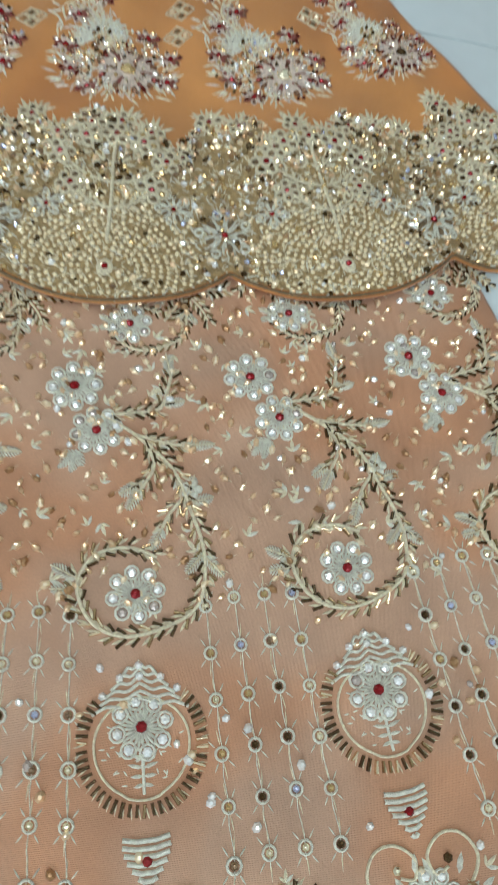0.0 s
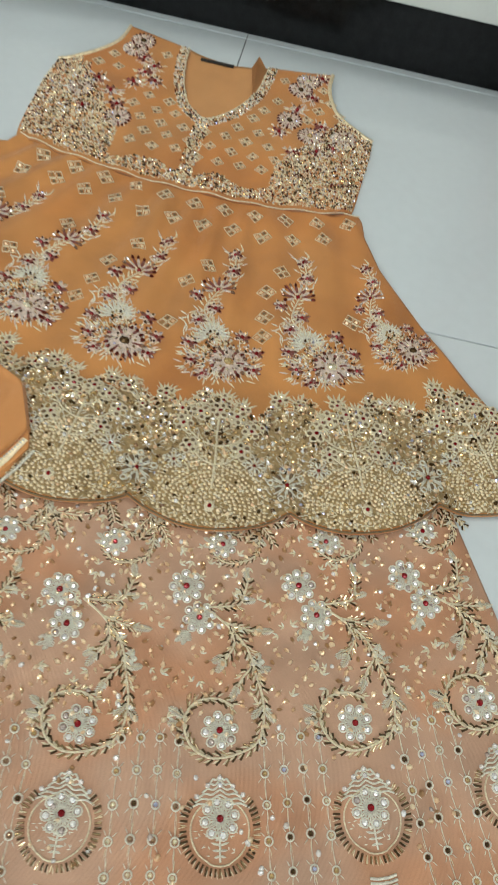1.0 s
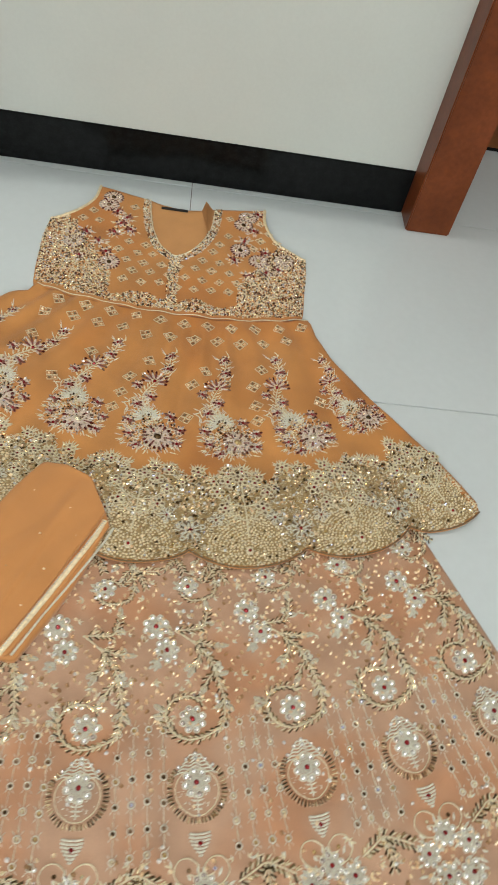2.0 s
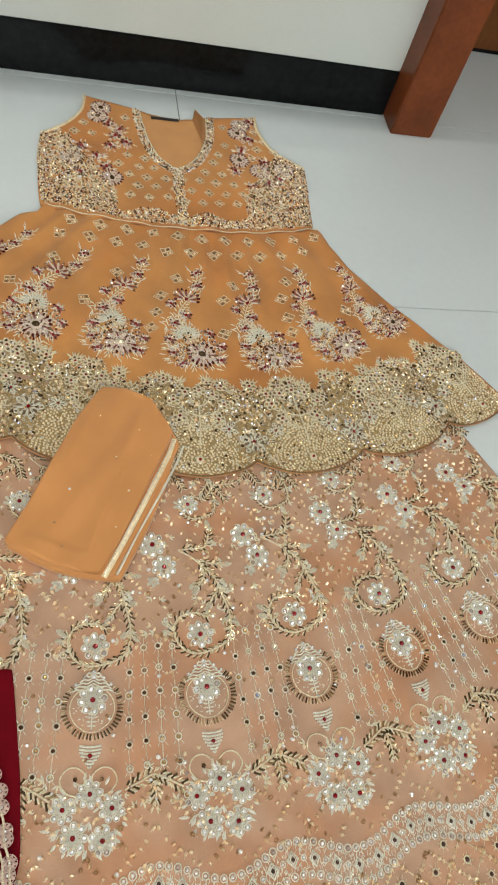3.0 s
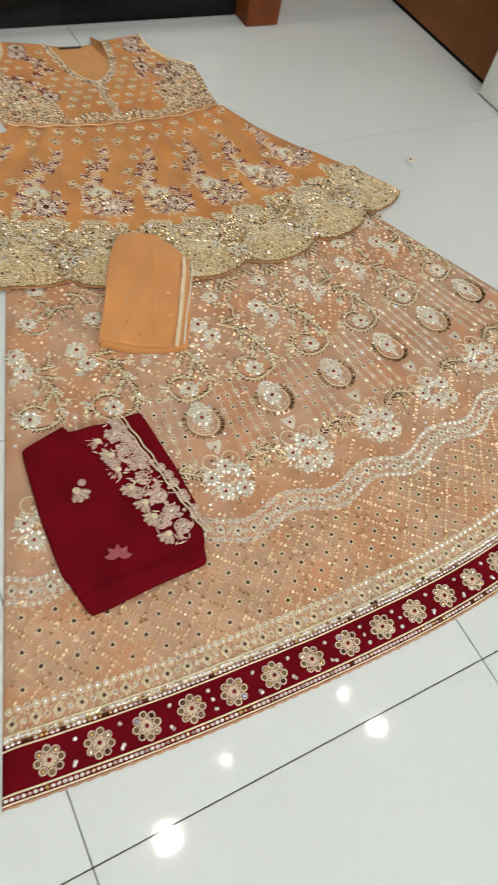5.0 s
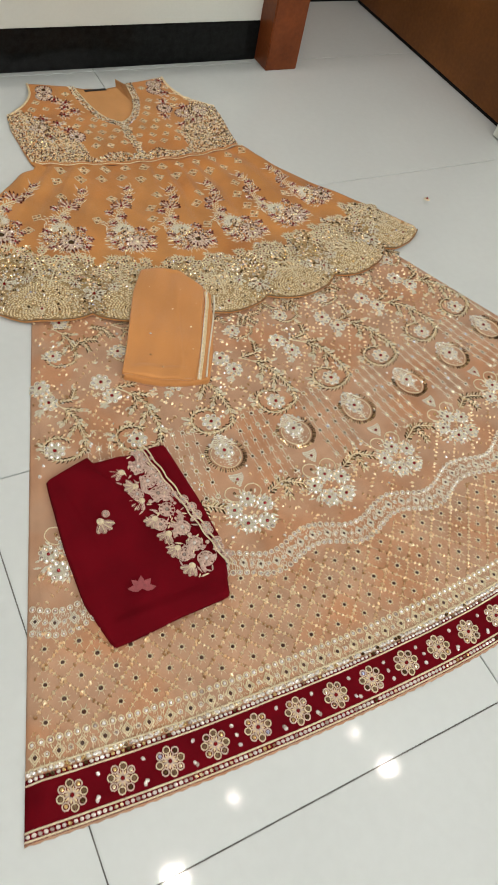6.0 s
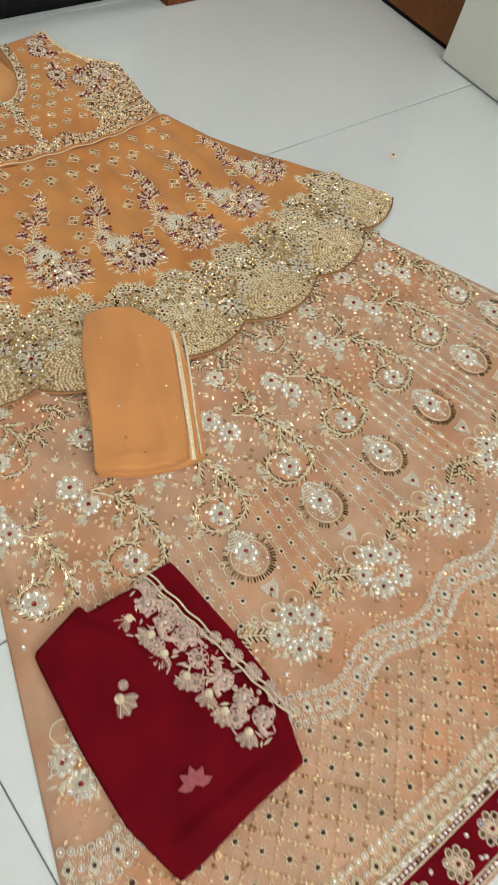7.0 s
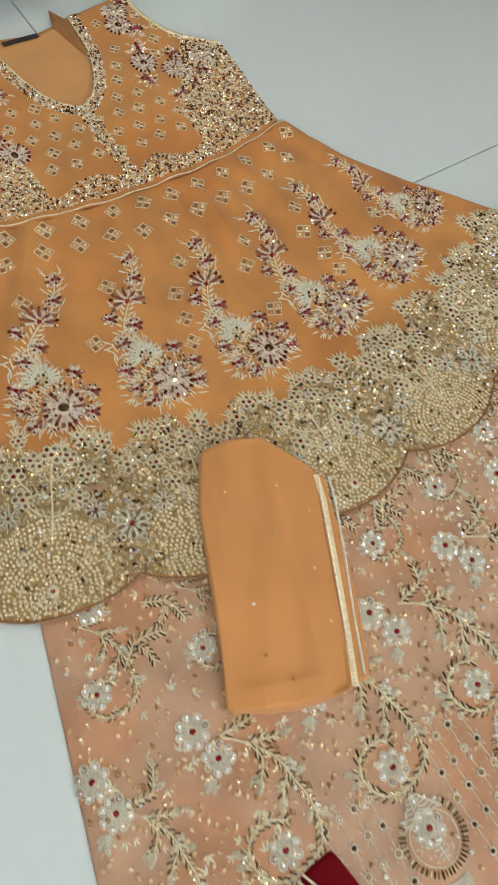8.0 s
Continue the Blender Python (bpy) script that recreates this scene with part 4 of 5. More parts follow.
for k in range(-3, 4):
    a = KFIRST + k * KSTEP
    x, y = k_place(a, 0.688 + 0.02 * max(0.0, -math.degrees(a) - 15) / 12)
    if k == 3:
        a -= math.radians(0.4)
        x, y = k_place(a - math.radians(0.9), 0.676)
    size = 0.98 if k < 3 else 0.8
    whole = stamp("paisley", paisley, kurti, x, y, a, kurti_z, size, "rose and silver paisley spray with wine stones")
    for nm, shape, fx, fy, ft, fs in PAISLEY_FLOWERS:
        c, s = math.cos(a) * size, math.sin(a) * size
        stamp(nm, shape, whole, x + c * fx - s * fy, y + s * fx + c * fy, a + ft, lambda u, v: kurti_z(u, v) + 0.0006, fs * size)
    for px, py in tilted + [(0.03, 0.01), (-0.06, 0.03), (-0.05, 0.1), (0.01, -0.03)]:
        c, s = math.cos(a), math.sin(a)
        taken.append((x + c * px - s * py, y + s * px + c * py))
taken = np.array(taken)

buti = Shape()
for sx in (-1, 1):
    for sy in (-1, 1):
        cx, cy = sx * 0.0050, sy * 0.0050
        buti.cord([(cx - .0042, cy - .0042), (cx + .0042, cy - .0042), (cx + .0042, cy + .0042), (cx - .0042, cy + .0042)], 0.0010, 0.0013, CR, True)
        buti.gem(cx, cy, .0029, .0024, CO if sx == sy else GO, 4, 0, .5)
for row in range(8):
    r = 0.410 + 0.038 * row
    stepa = math.radians((6.2, 5.55, 11.1, 11.1, 11.1, 11.1, 11.1, 11.1)[row])
    for i in range(-9, 8):
        a = KFIRST + (i + 0.5 * (row % 2 if row < 4 else 0.8 - 0.06 * row)) * stepa + 0.02
        x, y = k_place(a, r + rnd.uniform(-.004, .004) + float(k_waist(a)) - 0.386)
        if k_left(r) + 0.03 < a < k_right(r) - 0.03 and np.hypot(*(taken - (x, y)).T).min() > 0.029:
            stamp("square_motif", buti, kurti, x, y, a + 0.785 + rnd.uniform(-.3, .3), kurti_z, rnd.uniform(.92, 1.06))


def crossed(pts, x, y):
    """Whether places lie inside an outline."""
    inside = np.zeros(np.shape(x), bool)
    for (x0, y0), (x1, y1) in zip(pts, pts[1:] + pts[:1]):
        inside ^= ((y0 > y) != (y1 > y)) & (x < (x1 - x0) * (y - y0) / ((y1 - y0) or 1e-9) + x0)
    return inside


wst = list(zip(*[c.tolist() for c in waist_xy(np.linspace(0, 1, 30))]))
BODICE = SIDE_L + wst + SIDE_R[::-1] + NECK[::-1]
nk = np.array(spline(NECK, 6))
flowers_at = [(-0.172, 0.178), (-0.130, 0.140), (0.150, 0.212), (0.118, 0.165), (0.165, 0.08), (-0.205, 0.075), (-0.225, 0.04), (-0.16, 0.02), (0.165, 0.015), (0.205, 0.06), (0.10, 0.045), (-0.118, 0.10), (-0.165, 0.205), (-0.152, 0.160), (-0.140, 0.118), (0.128, 0.195), (0.140, 0.150), (0.120, 0.110), (0.150, 0.050), (-0.178, 0.048), (-0.150, 0.085), (0.112, 0.080), (0.19, 0.03), (-0.21, 0.0), (-0.15, -0.01), (0.13, 0.0)]
for i, (x, y) in enumerate(flowers_at):
    stamp("spray_flower", dahlia if i % 3 == 0 else blossom, kurti, x, y, rnd.uniform(0, 6), bodice_z, 0.92 if i % 3 == 0 else 1.25, "wine and rose beaded flower")
    lv = Shape()
    for j in range(12):
        t = rnd.uniform(0, 6.28)
        lv.leaf(.012 * math.cos(t), .012 * math.sin(t), t + rnd.uniform(-.5, .5), rnd.uniform(.007, .013), .0035, .0014, rnd.choice([CR, PK]))
    stamp("spray_leaf", lv, kurti, x, y, 0, bodice_z)
fl = np.array(flowers_at)
for i in range(-9, 9):
    for j in range(9):
        x, y = -0.015 + (i + 0.5 * (j % 2)) * 0.034, -0.06 + j * 0.030
        if crossed(BODICE, np.array([x]), np.array([y]))[0] and np.hypot(*(nk - (x, y)).T).min() > 0.024 and np.hypot(*(fl - (x, y)).T).min() > 0.026 \
                and y > -0.07 and abs(x + 0.02) < 0.19 + 0.1 * (y > 0.1) - 0.02:
            stamp("square_motif", buti, kurti, x + rnd.uniform(-.003, .003), y + rnd.uniform(-.003, .003), rnd.uniform(-.3, .3) + 0.785, bodice_z, rnd.uniform(.74, .88))

# dense beadwork: pearls, stones and stitches
pearl = Shape()
pearl.dome(0, 0, 0.0021, 0.0022, PE, 6)
sparkle = Shape()
sparkle.gem(0, 0, 0.0022, 0.0028, ST, 5, long=1.25)
thread = Shape()
thread.leaf(-.0045, 0, 0, .009, .0019, .0013, CR)
rb = np.random.default_rng(21)


def fill(count, where, zone, slot_of, size=(0.8, 1.2)):
    out = []
    for x, y in where(count):
        if zone(x, y):
            out.append((x, y, rb.uniform(0, 6.28), rb.uniform(*size), slot_of(x, y)))
    return out


def in_band(count):
    a = rb.uniform(math.radians(-43), math.radians(35), count)
    r = rb.uniform(0.715, 0.965, count)
    return np.stack([KX + r * np.sin(a), KY - r * np.cos(a)], 1)


def polar(x, y):
    return math.atan2(x - KX, KY - y), math.hypot(x - KX, y - KY)


def band_top(a):
    return 0.752 + 0.010 * math.sin(a * 47) + 0.008 * math.sin(a * 113 + 1) + 0.02 * max(0.0, abs(a) - 0.35)


def band_zone(x, y):
    a, r = polar(x, y)
    return band_top(a) < r < float(k_hem(a)) - 0.004 and float(k_left(r)) + 0.006 < a < float(k_right(r)) - 0.006


def scallop_u(a):
    return abs(((a - math.radians(0.8)) / SCALLOP) % 1.0 - 0.5) * 2


notchflower = Shape()
for i in range(5):
    t = i * 1.2566
    for da in (-0.36, -0.18, 0.18, 0.36):
        notchflower.leaf(0.003 * math.cos(t + da), 0.003 * math.sin(t + da), t + da, 0.0155, 0.0026, 0.0022, SI)
    notchflower.gem(0.0115 * math.cos(t), 0.0115 * math.sin(t), 0.0024, 0.0030, CO, 6, 0.0006, t, 1.7)
    notchflower.ring(0.0175 * math.cos(t + .63), 0.0175 * math.sin(t + .63), 0.0030, 0.0014, 0.0018, SI, 8)
notchflower.gem(0, 0, 0.0026, 0.0036, RU, 7)
# stitches
def net(s, t):
    a = math.radians(-41.6) + math.radians(73.3) * s
    top = 0.762 + 0.010 * np.sin(a * 47) + 0.008 * np.sin(a * 113 + 1) + 0.02 * np.maximum(0.0, np.abs(a) - 0.35)
    r = top + (k_hem(a) - 0.004 - top) * t
    a = np.clip(a, k_left(r) + 0.004, k_right(r) - 0.004)
    return KX + r * np.sin(a), KY - r * np.cos(a)


M_NET = material("metallic_net", (0.45, 0.31, 0.135), 0.5, metal=0.15, spread=0.35, scale=220, fine=1500, bump=0.6, weave=330, depth=0.0006)
sheet("band_net", np.linspace(0, 1, 300), np.linspace(0, 1, 40), net, lambda x, y: kurti_z(x, y) + 0.0005, 0.0012, M_NET, kurti, "antique gold net ground of the hem")
out = []
for x, y in in_band(16000):
    a, r = polar(x, y)
    if band_top(a) - 0.004 < r < float(k_hem(a)) - 0.003 and float(k_left(r)) + 0.004 < a < float(k_right(r)) - 0.004:
        u = scallop_u(a)
        out.append((x, y, rb.uniform(0, 6.28), rb.uniform(.55, 1.15), SI if ((u > 0.62 and r > 0.81 and rb.random() < .8) or rb.random() < .25) else CR))
scatter("band_stitching", thread, out, kurti, on_kurti, "cream and silver stitches of the heavy hem", tilt=0.12)
# pearls in arcs round the middle of each scallop
out = []
for k in range(-5, 4):
    ac = math.radians(0.8) + (k + 0.5) * SCALLOP
    cx, cy = k_place(ac, float(k_hem(ac)) - 0.028)
    for ring in range(1, 15):
        rad = 0.0062 + 0.0050 * ring
        n = int(6.28 * rad / 0.0047)
        for i in range(n):
            t = 6.283 * i / n + ring * .4
            x, y = cx + rad * math.cos(t) * 1.1, cy + rad * math.sin(t)
            if band_zone(x, y):
                a, r = polar(x, y)
                if rb.random() < 0.88 * float(smoothstep(0.775, 0.85, r)) * (1 - float(smoothstep(0.60, 0.86, scallop_u(a)))):
                    out.append((x + rb.normal(0, .0003), y + rb.normal(0, .0003), rb.uniform(0, 6), rb.uniform(.8, 1.08), PE))
    disk = Shape()
    disk.dome(0, 0, 0.0065, 0.0022, CR, 12, long=1.2, turn=1.57)
    disk.gem(0, 0, 0.0028, 0.0034, RU, 6, 0.0015)
    stamp("scallop_eye", disk, kurti, cx, cy, ac, kurti_z)
scatter("band_pearlwork", pearl, out, kurti, on_kurti, "fanned rows of tiny ivory pearls", tilt=0.1)
out = fill(9500, in_band, lambda x, y: band_zone(x, y) and rb.random() < max(0.16, 1 - float(smoothstep(0.79, 0.87, polar(x, y)[1])), float(smoothstep(0.60, 0.85, scallop_u(polar(x, y)[0]))) * 0.9),
           lambda x, y: rb.choice([ST, BU, CY, GO], p=[.55, .06, .12, .27]), (0.6, 1.3))
scatter("band_stonework", sparkle, out, kurti, on_kurti, "dense gold and clear stones of the hem", tilt=0.35)
# branching stem with flowers in each scallop and silver flowers beside the notches
above = lambda x, y: kurti_z(x, y) + 0.0014
for kk in range(-4, 3):
    ac = math.radians(0.8) + (kk + 0.5) * SCALLOP
    cx, cy = k_place(ac, 0.80)
    tree = Shape()
    tree.cord(spline([(0, -0.075), (0.001, -0.04), (0, 0.0), (0.001, 0.03)], 4), 0.0028, 0.0016, CR)
    ends = []
    for sd in (1, -1):
        for y0, x1, y1 in ((-0.045, 0.030, -0.022), (-0.02, 0.040, 0.008), (0.0, 0.022, 0.026)):
            line = spline([(0, y0), (sd * x1 * 0.5, y0 + (y1 - y0) * 0.25), (sd * x1, y1)], 4)
            tree.cord(line, 0.0022, 0.0014, CR)
            leaves_along(tree, line, 0.008, 0.008, 0.003, CR, 0.006)
            ends.append((sd * x1, y1))
    stamp("branch", tree, kurti, cx, cy, ac, above, 1, "cream branching stem")
    c, s = math.cos(ac), math.sin(ac)
    for ex, ey in ends + [(0.001, 0.032)]:
        stamp("band_flower", whiteblossom, kurti, cx + c * ex - s * ey, cy + s * ex + c * ey, rnd.uniform(0, 6), above, rnd.uniform(.95, 1.15))
    an = math.radians(0.8) + kk * SCALLOP
    for da, r, sz in ((0, 0.860, 1.1), (-2.5, 0.838, 0.7), (2.6, 0.842, 0.66)):
        x, y = k_place(an + math.radians(da), r)
        stamp("silver_flower", notchflower, kurti, x, y, rnd.uniform(0, 6), above, sz, "silver flower with dark stones")
# standing sprigs and flowers along the top of the band
sprigs = []
for i in range(44):
    a = math.radians(-41 + 1.77 * i)
    r = band_top(a) + 0.012 * ((i % 3) - 0.6) + 0.004
    if not (float(k_left(r)) + 0.03 < a < float(k_right(r)) - 0.03):
        continue
    x, y = k_place(a, r)
    stamp("band_flower", whiteblossom, kurti, x, y, rnd.uniform(0, 6), kurti_z, rnd.uniform(.8, 1.15))
    for j in range(7):
        t = a + 1.57 + (j - 3) * 0.33 + rnd.uniform(-.1, .1)
        sprigs.append((x + 0.012 * math.cos(t), y + 0.012 * math.sin(t), t, rnd.uniform(1.2, 2.3), CR))
scatter("sprig_work", thread, sprigs, kurti, on_kurti, "standing cream thread sprigs", tilt=0.1)


def in_bodice(count):
    return np.stack([rb.uniform(-0.29, 0.26, count), rb.uniform(-0.14, 0.245, count)], 1)


def waist_gap(x, y):
    a, r = polar(x, y)
    return float(k_waist(a)) - r


def bodice_zone(x, y):
    if not crossed(BODICE, np.array([x]), np.array([y]))[0] or waist_gap(x, y) < 0.006:
        return False
    d = np.hypot(*(nk - (x, y)).T).min()
    side = 0.252 - abs(x + 0.018)
    wedge = side < 0.042 + 0.085 * max(0.0, min(1.0, (0.10 - y) / 0.14)) and y < 0.112
    return d < 0.016 or waist_gap(x, y) < 0.036 + 0.010 * math.sin(x * 60) or wedge or (abs(x + 0.022) < 0.011 and y < 0.05)


out = [(x, y, rb.uniform(0, 6.28), rb.uniform(.55, .95), SI if np.hypot(*(nk - (x, y)).T).min() < 0.02 else CR) for x, y in in_bodice(24000) if bodice_zone(x, y)]
scatter("bodice_stitching", thread, out, kurti, on_kurti, "cream and silver stitches of the bodice", tilt=0.12)
out = fill(13000, in_bodice, bodice_zone, lambda x, y: rb.choice([ST, BU, CY, PU, PE], p=[.38, .18, .06, .28, .10]), (0.5, 0.95))
scatter("bodice_stonework", sparkle, out, kurti, on_kurti, "dense stones of waist, sides and neck", tilt=0.35)

# ---------------------------------------------------------------- folded orange cloth
FOLD = [(-0.186, -0.519), (-0.150, -0.521), (-0.112, -0.540), (-0.084, -0.600), (-0.081, -0.622), (-0.116, -0.690), (-0.150, -0.758), (-0.186, -0.822),
        (-0.207, -0.818), (-0.228, -0.813), (-0.256, -0.804), (-0.286, -0.788), (-0.302, -0.776), (-0.318, -0.767), (-0.290, -0.716), (-0.256, -0.642), (-0.222, -0.572)]


def blanket(name, outline, z0, z1, mat, parent, label="", inset=0.0, puff=0.002, seed=0.0, rings=26, folds=()):
    """A soft layer with rounded rim from an outline."""
    ring_pts = outline + [outline[0]]
    pts = np.concatenate([np.linspace(p, q, 8)[:-1] for p, q in zip(ring_pts, ring_pts[1:])])
    pts = (pts * 4 + np.roll(pts, 1, 0) + np.roll(pts, -1, 0)) / 6
    mid = pts.mean(0)
    n = len(pts)
    vs, fs = [], []
    prof = [(1.0, 0.0), (1.006, 0.35), (1.0, 0.75), (0.985, 1.0)] + [(k, 1.0) for k in np.linspace(0.95, 0.02, rings)]
    for k, h in prof:
        q = mid + (pts - mid) * k * (1 - inset)
        wav = puff * np.sin(q[:, 0] * 41 + seed) * np.sin(q[:, 1] * 33 + seed * 2) * (h >= 1.0) + 0.5 * puff * np.sin(q[:, 0] * 90 - q[:, 1] * 70 + seed) * (h >= 1)
        for fx0, fy0, fx1, fy1, amp, wid in folds:
            length = math.hypot(fx1 - fx0, fy1 - fy0)
            along = ((q[:, 0] - fx0) * (fx1 - fx0) + (q[:, 1] - fy0) * (fy1 - fy0)) / length
            off = ((q[:, 0] - fx0) * (fy1 - fy0) - (q[:, 1] - fy0) * (fx1 - fx0)) / length
            wav = wav + amp * np.where(off > 0, np.exp(-(off / wid) ** 2), np.exp(-(off / (wid * 0.25)) ** 2)) * smoothstep(-0.01, 0.03, along) * (1 - smoothstep(length - 0.04, length + 0.02, along)) * (h >= 1)
        vs += np.c_[q, z0 + (z1 - z0) * h + wav].tolist()
    for j in range(len(prof) - 1):
        fs += [(j * n + i, j * n + (i + 1) % n, (j + 1) * n + (i + 1) % n, (j + 1) * n + i) for i in range(n)]
    fs.append(tuple(range((len(prof) - 1) * n, len(prof) * n)))
    fs.append(tuple(range(n))[::-1])
    return relief(name, vs, fs, np.zeros(len(fs)), np.ones(len(fs), bool), [mat], parent, label)


def area(p):
    return sum(a[0] * b[1] - a[1] * b[0] for a, b in zip(p, p[1:] + p[:1])) / 2


def ccw(p):
    return p if area(p) > 0 else p[::-1]


folded = empty("folded_cloth", "folded plain orange cloth with silver lace edge on the skirt", "cloth")
low = [(x + 0.013 * (x > -0.2) * (y < -0.66) + 0.002, y - 0.004 * (y < -0.7)) for x, y in FOLD]
blanket("under_layer", ccw(low), 0.0075, 0.0215, M_ORANGE_PLAIN, folded, "", 0.0, 0.0008, 1.0)
blanket("middle_layer", ccw([(x + 0.005 * (x > -0.2) * (y < -0.62), y) for x, y in FOLD]), 0.0213, 0.0245, M_ORANGE_PLAIN, folded, "", 0.0, 0.0006, 2.0)
top_fold = [(x - (0.012 if (y < -0.6 and x > -0.215) else 0.0), y) for x, y in FOLD]
blanket("upper_layer", ccw(top_fold), 0.0245, 0.0290, M_ORANGE_PLAIN, folded, "", 0.004, 0.0030, 3.4, folds=((-0.122, -0.55, -0.215, -0.80, 0.0024, 0.010), (-0.185, -0.525, -0.26, -0.70, 0.0018, 0.022), (-0.30, -0.755, -0.20, -0.80, 0.0022, 0.014), (-0.16, -0.60, -0.23, -0.66, 0.0012, 0.02)))
lace = Shape()
lace.cord([(-0.0835, -0.612), (-0.094, -0.640), (-0.125, -0.700), (-0.158, -0.762), (-0.193, -0.824)], 0.0078, 0.0014, PE)
for i in range(60):
    t = i / 59
    lace.gem(-0.084 - 0.108 * t, -0.615 - 0.205 * t, 0.0014, 0.0020, CY, 5, 0.001)
stamp("gold_lace", lace, folded, 0, 0, 0, lambda x, y: 0.0245 + 0 * x, 1, "pale silver woven lace edging")
lace = Shape()
lace.cord([(-0.070, -0.622), (-0.082, -0.650), (-0.112, -0.705), (-0.146, -0.764), (-0.176, -0.820)], 0.0036, 0.0014, SI)
stamp("gold_lace", lace, folded, 0, 0, 0, lambda x, y: 0.0212 + 0 * x, 1, "pale silver woven lace edging")
spots = [(-0.135, -0.60, 0, 0.75, GO), (-0.17, -0.645, 0, 0.75, GO), (-0.12, -0.645, 0, 0.75, GO), (-0.155, -0.70, 0, 0.75, GO), (-0.205, -0.70, 0, 0.75, GO), (-0.235, -0.695, 0, 0.8, CY), (-0.205, -0.755, 0, 0.75, GO),
         (-0.255, -0.745, 0, 0.75, GO), (-0.175, -0.755, 0, 0.75, GO), (-0.245, -0.78, 0, 0.75, GO), (-0.19, -0.575, 0, 0.75, GO)]
scatter("gold_stonework", stone, spots, folded, lambda x, y: 0.0300 + 0 * x, "few scattered gold stones")

# ---------------------------------------------------------------- folded maroon cloth with lace
maroon = empty("folded_maroon_cloth", "folded maroon chiffon cloth with pink floral lace lying on the skirt", "cloth")
REDO = [(-0.505, -0.937), (-0.468, -0.925), (-0.432, -0.914), (-0.427, -0.928), (-0.380, -0.930), (-0.345, -0.935), (-0.330, -1.02), (-0.315, -1.12), (-0.306, -1.18), (-0.318, -1.219),
        (-0.40, -1.222), (-0.47, -1.229), (-0.499, -1.229), (-0.516, -1.155), (-0.515, -1.06)]
blanket("flap", ccw([(-0.345, -0.927), (-0.303, -0.928), (-0.298, -0.975), (-0.291, -1.05), (-0.289, -1.13), (-0.305, -1.19), (-0.345, -1.18)]), 0.0065, 0.0115, M_RED, maroon, "maroon under flap", 0, 0.0006, 5.0)
blanket("under_layer", ccw(REDO), 0.0065, 0.014, M_RED, maroon, "", 0.0, 0.0008, 0.5)
blanket("upper_layer", ccw([(x, y - 0.002) for x, y in REDO]), 0.014, 0.0185, M_RED, maroon, "", 0.006, 0.0024, 2.2, folds=((-0.445, -0.925, -0.375, -1.05, 0.0052, 0.014), (-0.50, -1.20, -0.33, -1.195, 0.0040, 0.016), (-0.49, -0.96, -0.47, -1.1, 0.0024, 0.02)))
M_ROSE = material("pink_lace_thread", (0.66, 0.48, 0.40), 0.5, spread=0.3, scale=260, fine=1800, bump=0.5, stripe=520, depth=0.0005)
THREADS.append(M_ROSE)
LA = len(THREADS) - 1
top_z = lambda x, y: 0.0196 + 0 * x
rosette = Shape()
for i in range(9):
    t = i * 0.698
    rosette.leaf(0.002 * math.cos(t), 0.002 * math.sin(t), t, 0.0090, 0.0052, 0.0026, LA)
rosette.ring(0, 0, 0.0098, 0.0012, 0.0014, LA, 14)
rosette.ring(0, 0, 0.0045, 0.0016, 0.0032, LA, 9)
rosette.gem(0, 0, 0.0026, 0.0034, CY, 6, 0.001)
bud = Shape()
for t in (-0.9, -0.35, 0.25, 0.8):
    bud.feather(0, 0, t - 1.57, 0.017, 0.0085, 0.002, LA, CR)
bud.dome(0, 0.001, 0.0055, 0.0026, CR, 9)
crescent = Shape()
crescent.cord([(0.011 * math.cos(t), 0.011 * math.sin(t)) for t in np.linspace(2.6, 5.6, 12)], 0.0055, 0.0024, LA)
p0, p1 = np.array((-0.342, -0.930)), np.array((-0.297, -1.170))
d = (p1 - p0) / np.linalg.norm(p1 - p0)
nrm = np.array((d[1], -d[0]))
turn = math.atan2(nrm[1], nrm[0]) + math.pi / 2
L = np.linalg.norm(p1 - p0)
for i in range(15):
    t = (i + 0.5) / 15
    for off, what, sz in ((-0.004 if t > 0.45 else 0.010, rosette, 0.8), (0.028, rosette if i % 2 else crescent, 1.25), (0.053, bud if i % 2 else rosette, 1.05)):
        if off > 0.05 and (i % 4 == 2 or i == 0):
            continue
        q = p0 + d * L * (t + rnd.uniform(-.02, .02)) + nrm * (off + rnd.uniform(-.003, .003))
        stamp("lace_flower", what, maroon, float(q[0]), float(q[1]), rnd.uniform(-.6, .6) + (turn if what is bud else rnd.uniform(0, 6)), top_z, sz, "dusty pink embroidered lace flower")
twig = Shape()
for off in (-0.004, 0.003):
    q = [tuple(p0 + d * L * s + nrm * (off + 0.0012 * math.sin(s * 40 + off * 900))) for s in np.linspace(-0.02, 1.02, 40)]
    twig.cord(q, 0.0026, 0.0016, CR)
for i in range(130):
    q = p0 + d * L * rnd.random() + nrm * rnd.uniform(0.0, 0.066)
    twig.leaf(float(q[0]), float(q[1]), rnd.uniform(0, 6.28), rnd.uniform(.008, .016), .0034, .0016, rnd.choice([LA, CR, LA]))
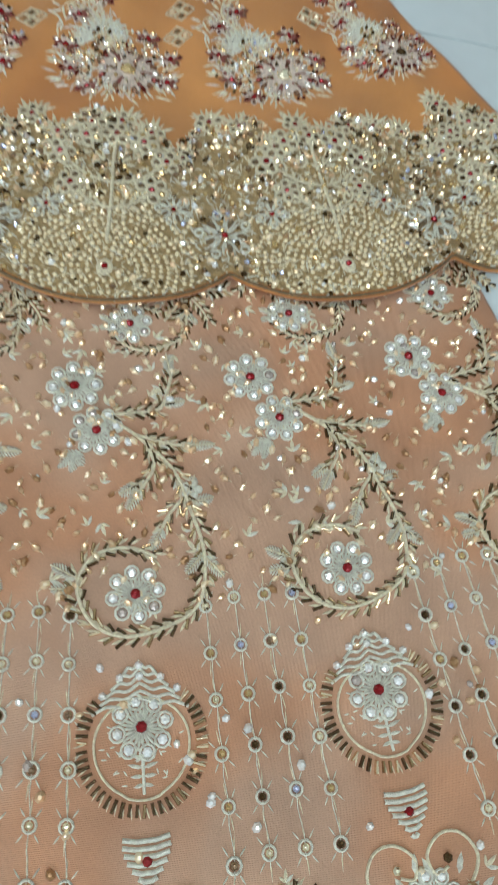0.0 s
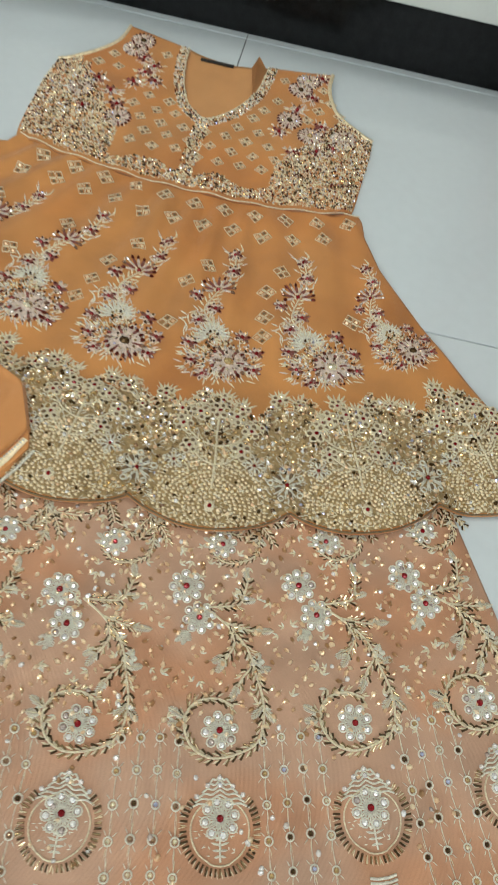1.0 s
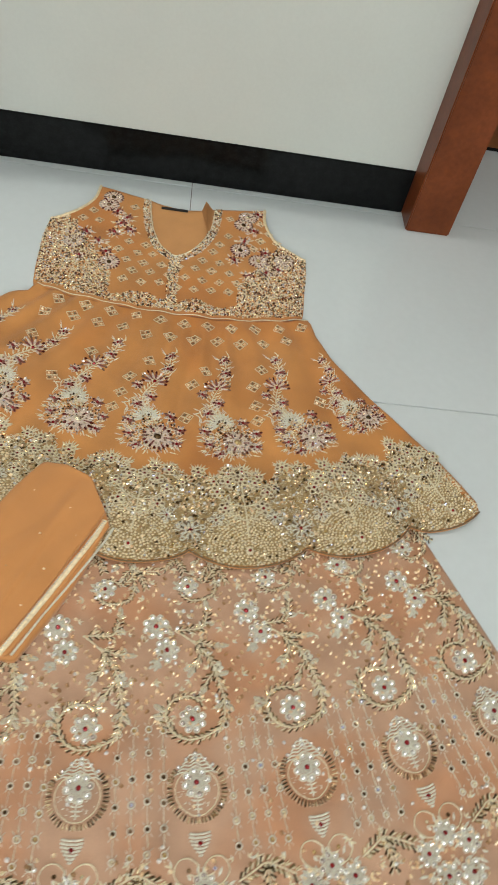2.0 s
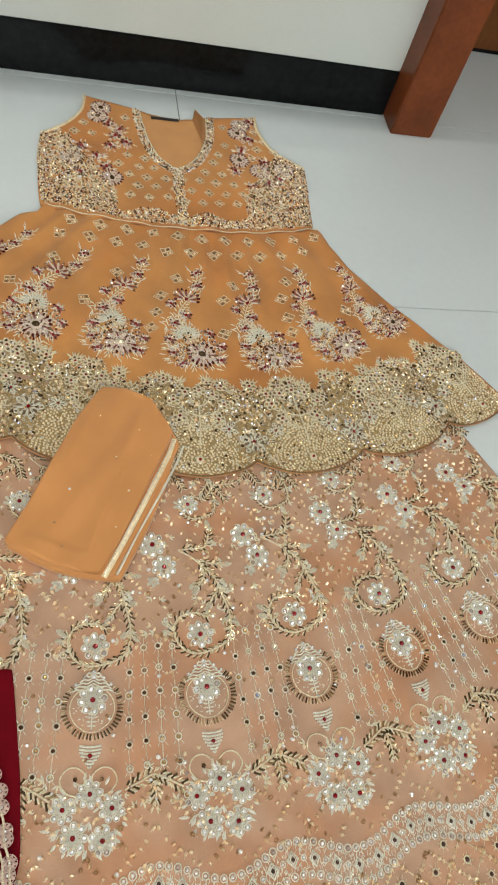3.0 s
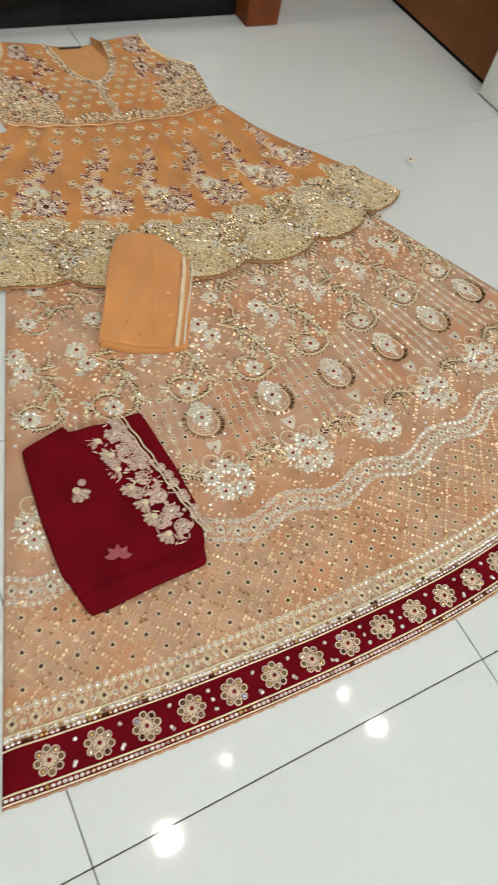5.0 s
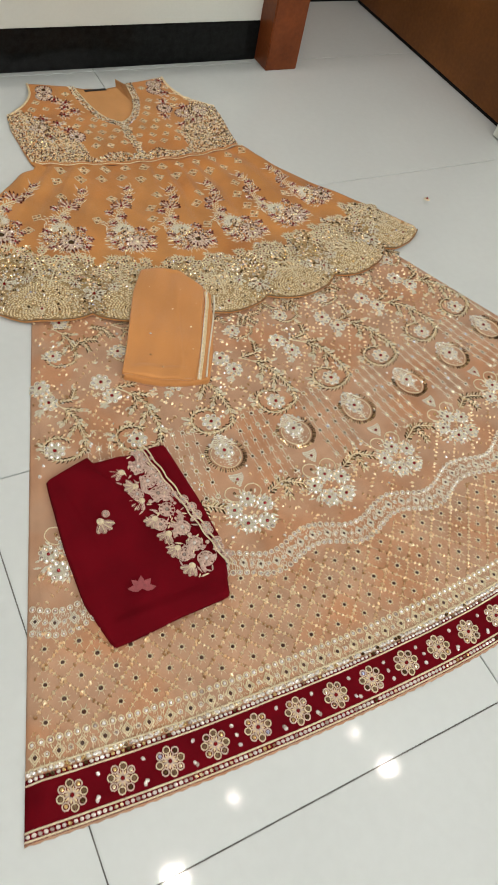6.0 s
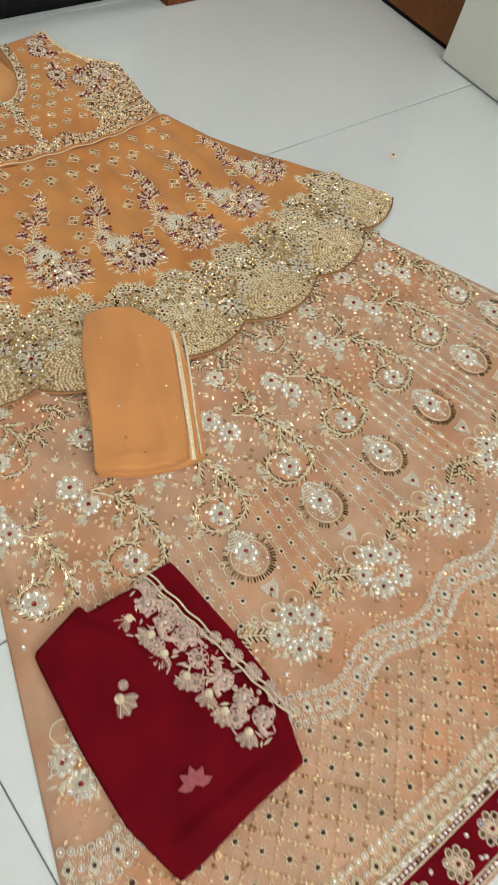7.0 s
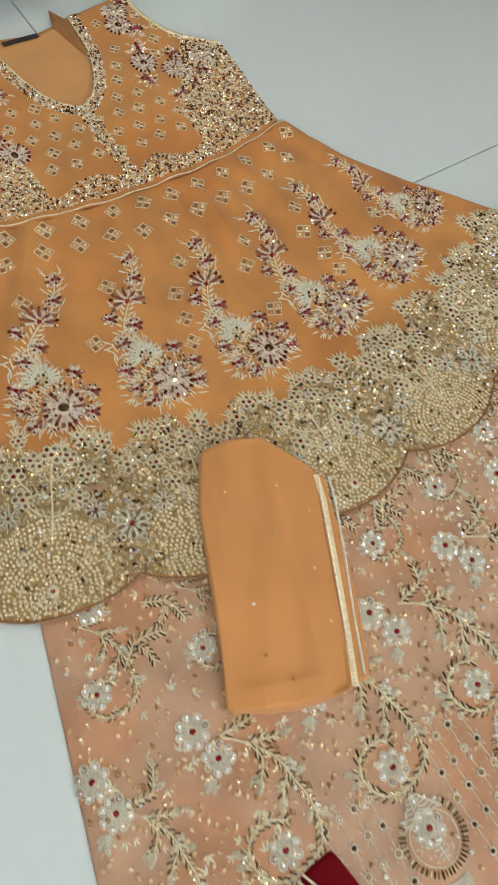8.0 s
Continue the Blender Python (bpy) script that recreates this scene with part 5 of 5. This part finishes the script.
for i in range(30):
    q = p0 + d * L * rnd.random() + nrm * rnd.uniform(0.004, 0.045)
    twig.dome(float(q[0]), float(q[1]), .0034, .0030, LA, 8)
stamp("lace_ground", twig, maroon, 0, 0, 0, top_z, 1, "dusty pink lace twigs and leaves")
for x, y, t, sz in ((-0.452, -1.040, 0.35, 1.25),):
    stamp("buta", bud, maroon, x, y, t, top_z, sz, "single pink embroidered flower")
    stamp("buta", rosette, maroon, x + 0.012, y + 0.012, 0, top_z, 0.6)
ghost = Shape()
for t in (-1.5, -0.75, 0.0, 0.75, 1.5):
    ghost.leaf(0, 0, t + 1.3, 0.016, 0.009, 0.0006, 0)
M_SHOW = material("rose_through_chiffon", (0.33, 0.07, 0.08), 0.6, spread=0.2, scale=200, fine=900, bump=0.2, weave=420)
gx = np.array(ghost.v)
gw = np.c_[1.3 * gx[:, 0] - 0.434, 1.3 * gx[:, 1] - 1.165, gx[:, 2] + 0.0215]
relief("veiled_buta", gw, ghost.f, np.zeros(len(ghost.f)), ghost.s, [M_SHOW], maroon, "faint pink flower veiled by chiffon")

# ---------------------------------------------------------------- floor tiles
tile_me = bpy.data.meshes.new("tile")
tb = box(bmesh.new(), -0.2991, -0.2991, -0.012, 0.2991, 0.2991, 0.0, 0.0008)
tb.to_mesh(tile_me)
tb.free()
tile_me.materials.append(M_TILE)
for ix in range(-5, 5):
    for iy in range(-6, 5):
        if iy in (0, -1) and ix in (0, 1):
            continue
        t = new("tile", tile_me)
        t.parent = floor
        # the row of tiles below the skirt's middle is cut a little deeper
        t.location = (0.3 + 0.6 * ix, 0.6 * iy - (0.006 if iy == -2 else 0.012 if iy < -2 else 0.0), 0)
        t.scale = (1, 1.02 if iy == -2 else 1, 1)
wide = part("tile", box(bmesh.new(), 0.0009, -0.8991, -0.012, 1.1991, -0.3009, 0.0, 0.0008), M_TILE, floor)
wide = part("tile", box(bmesh.new(), 0.0009, -0.2991, -0.012, 1.1991, 0.2991, 0.0, 0.0008), M_TILE, floor)
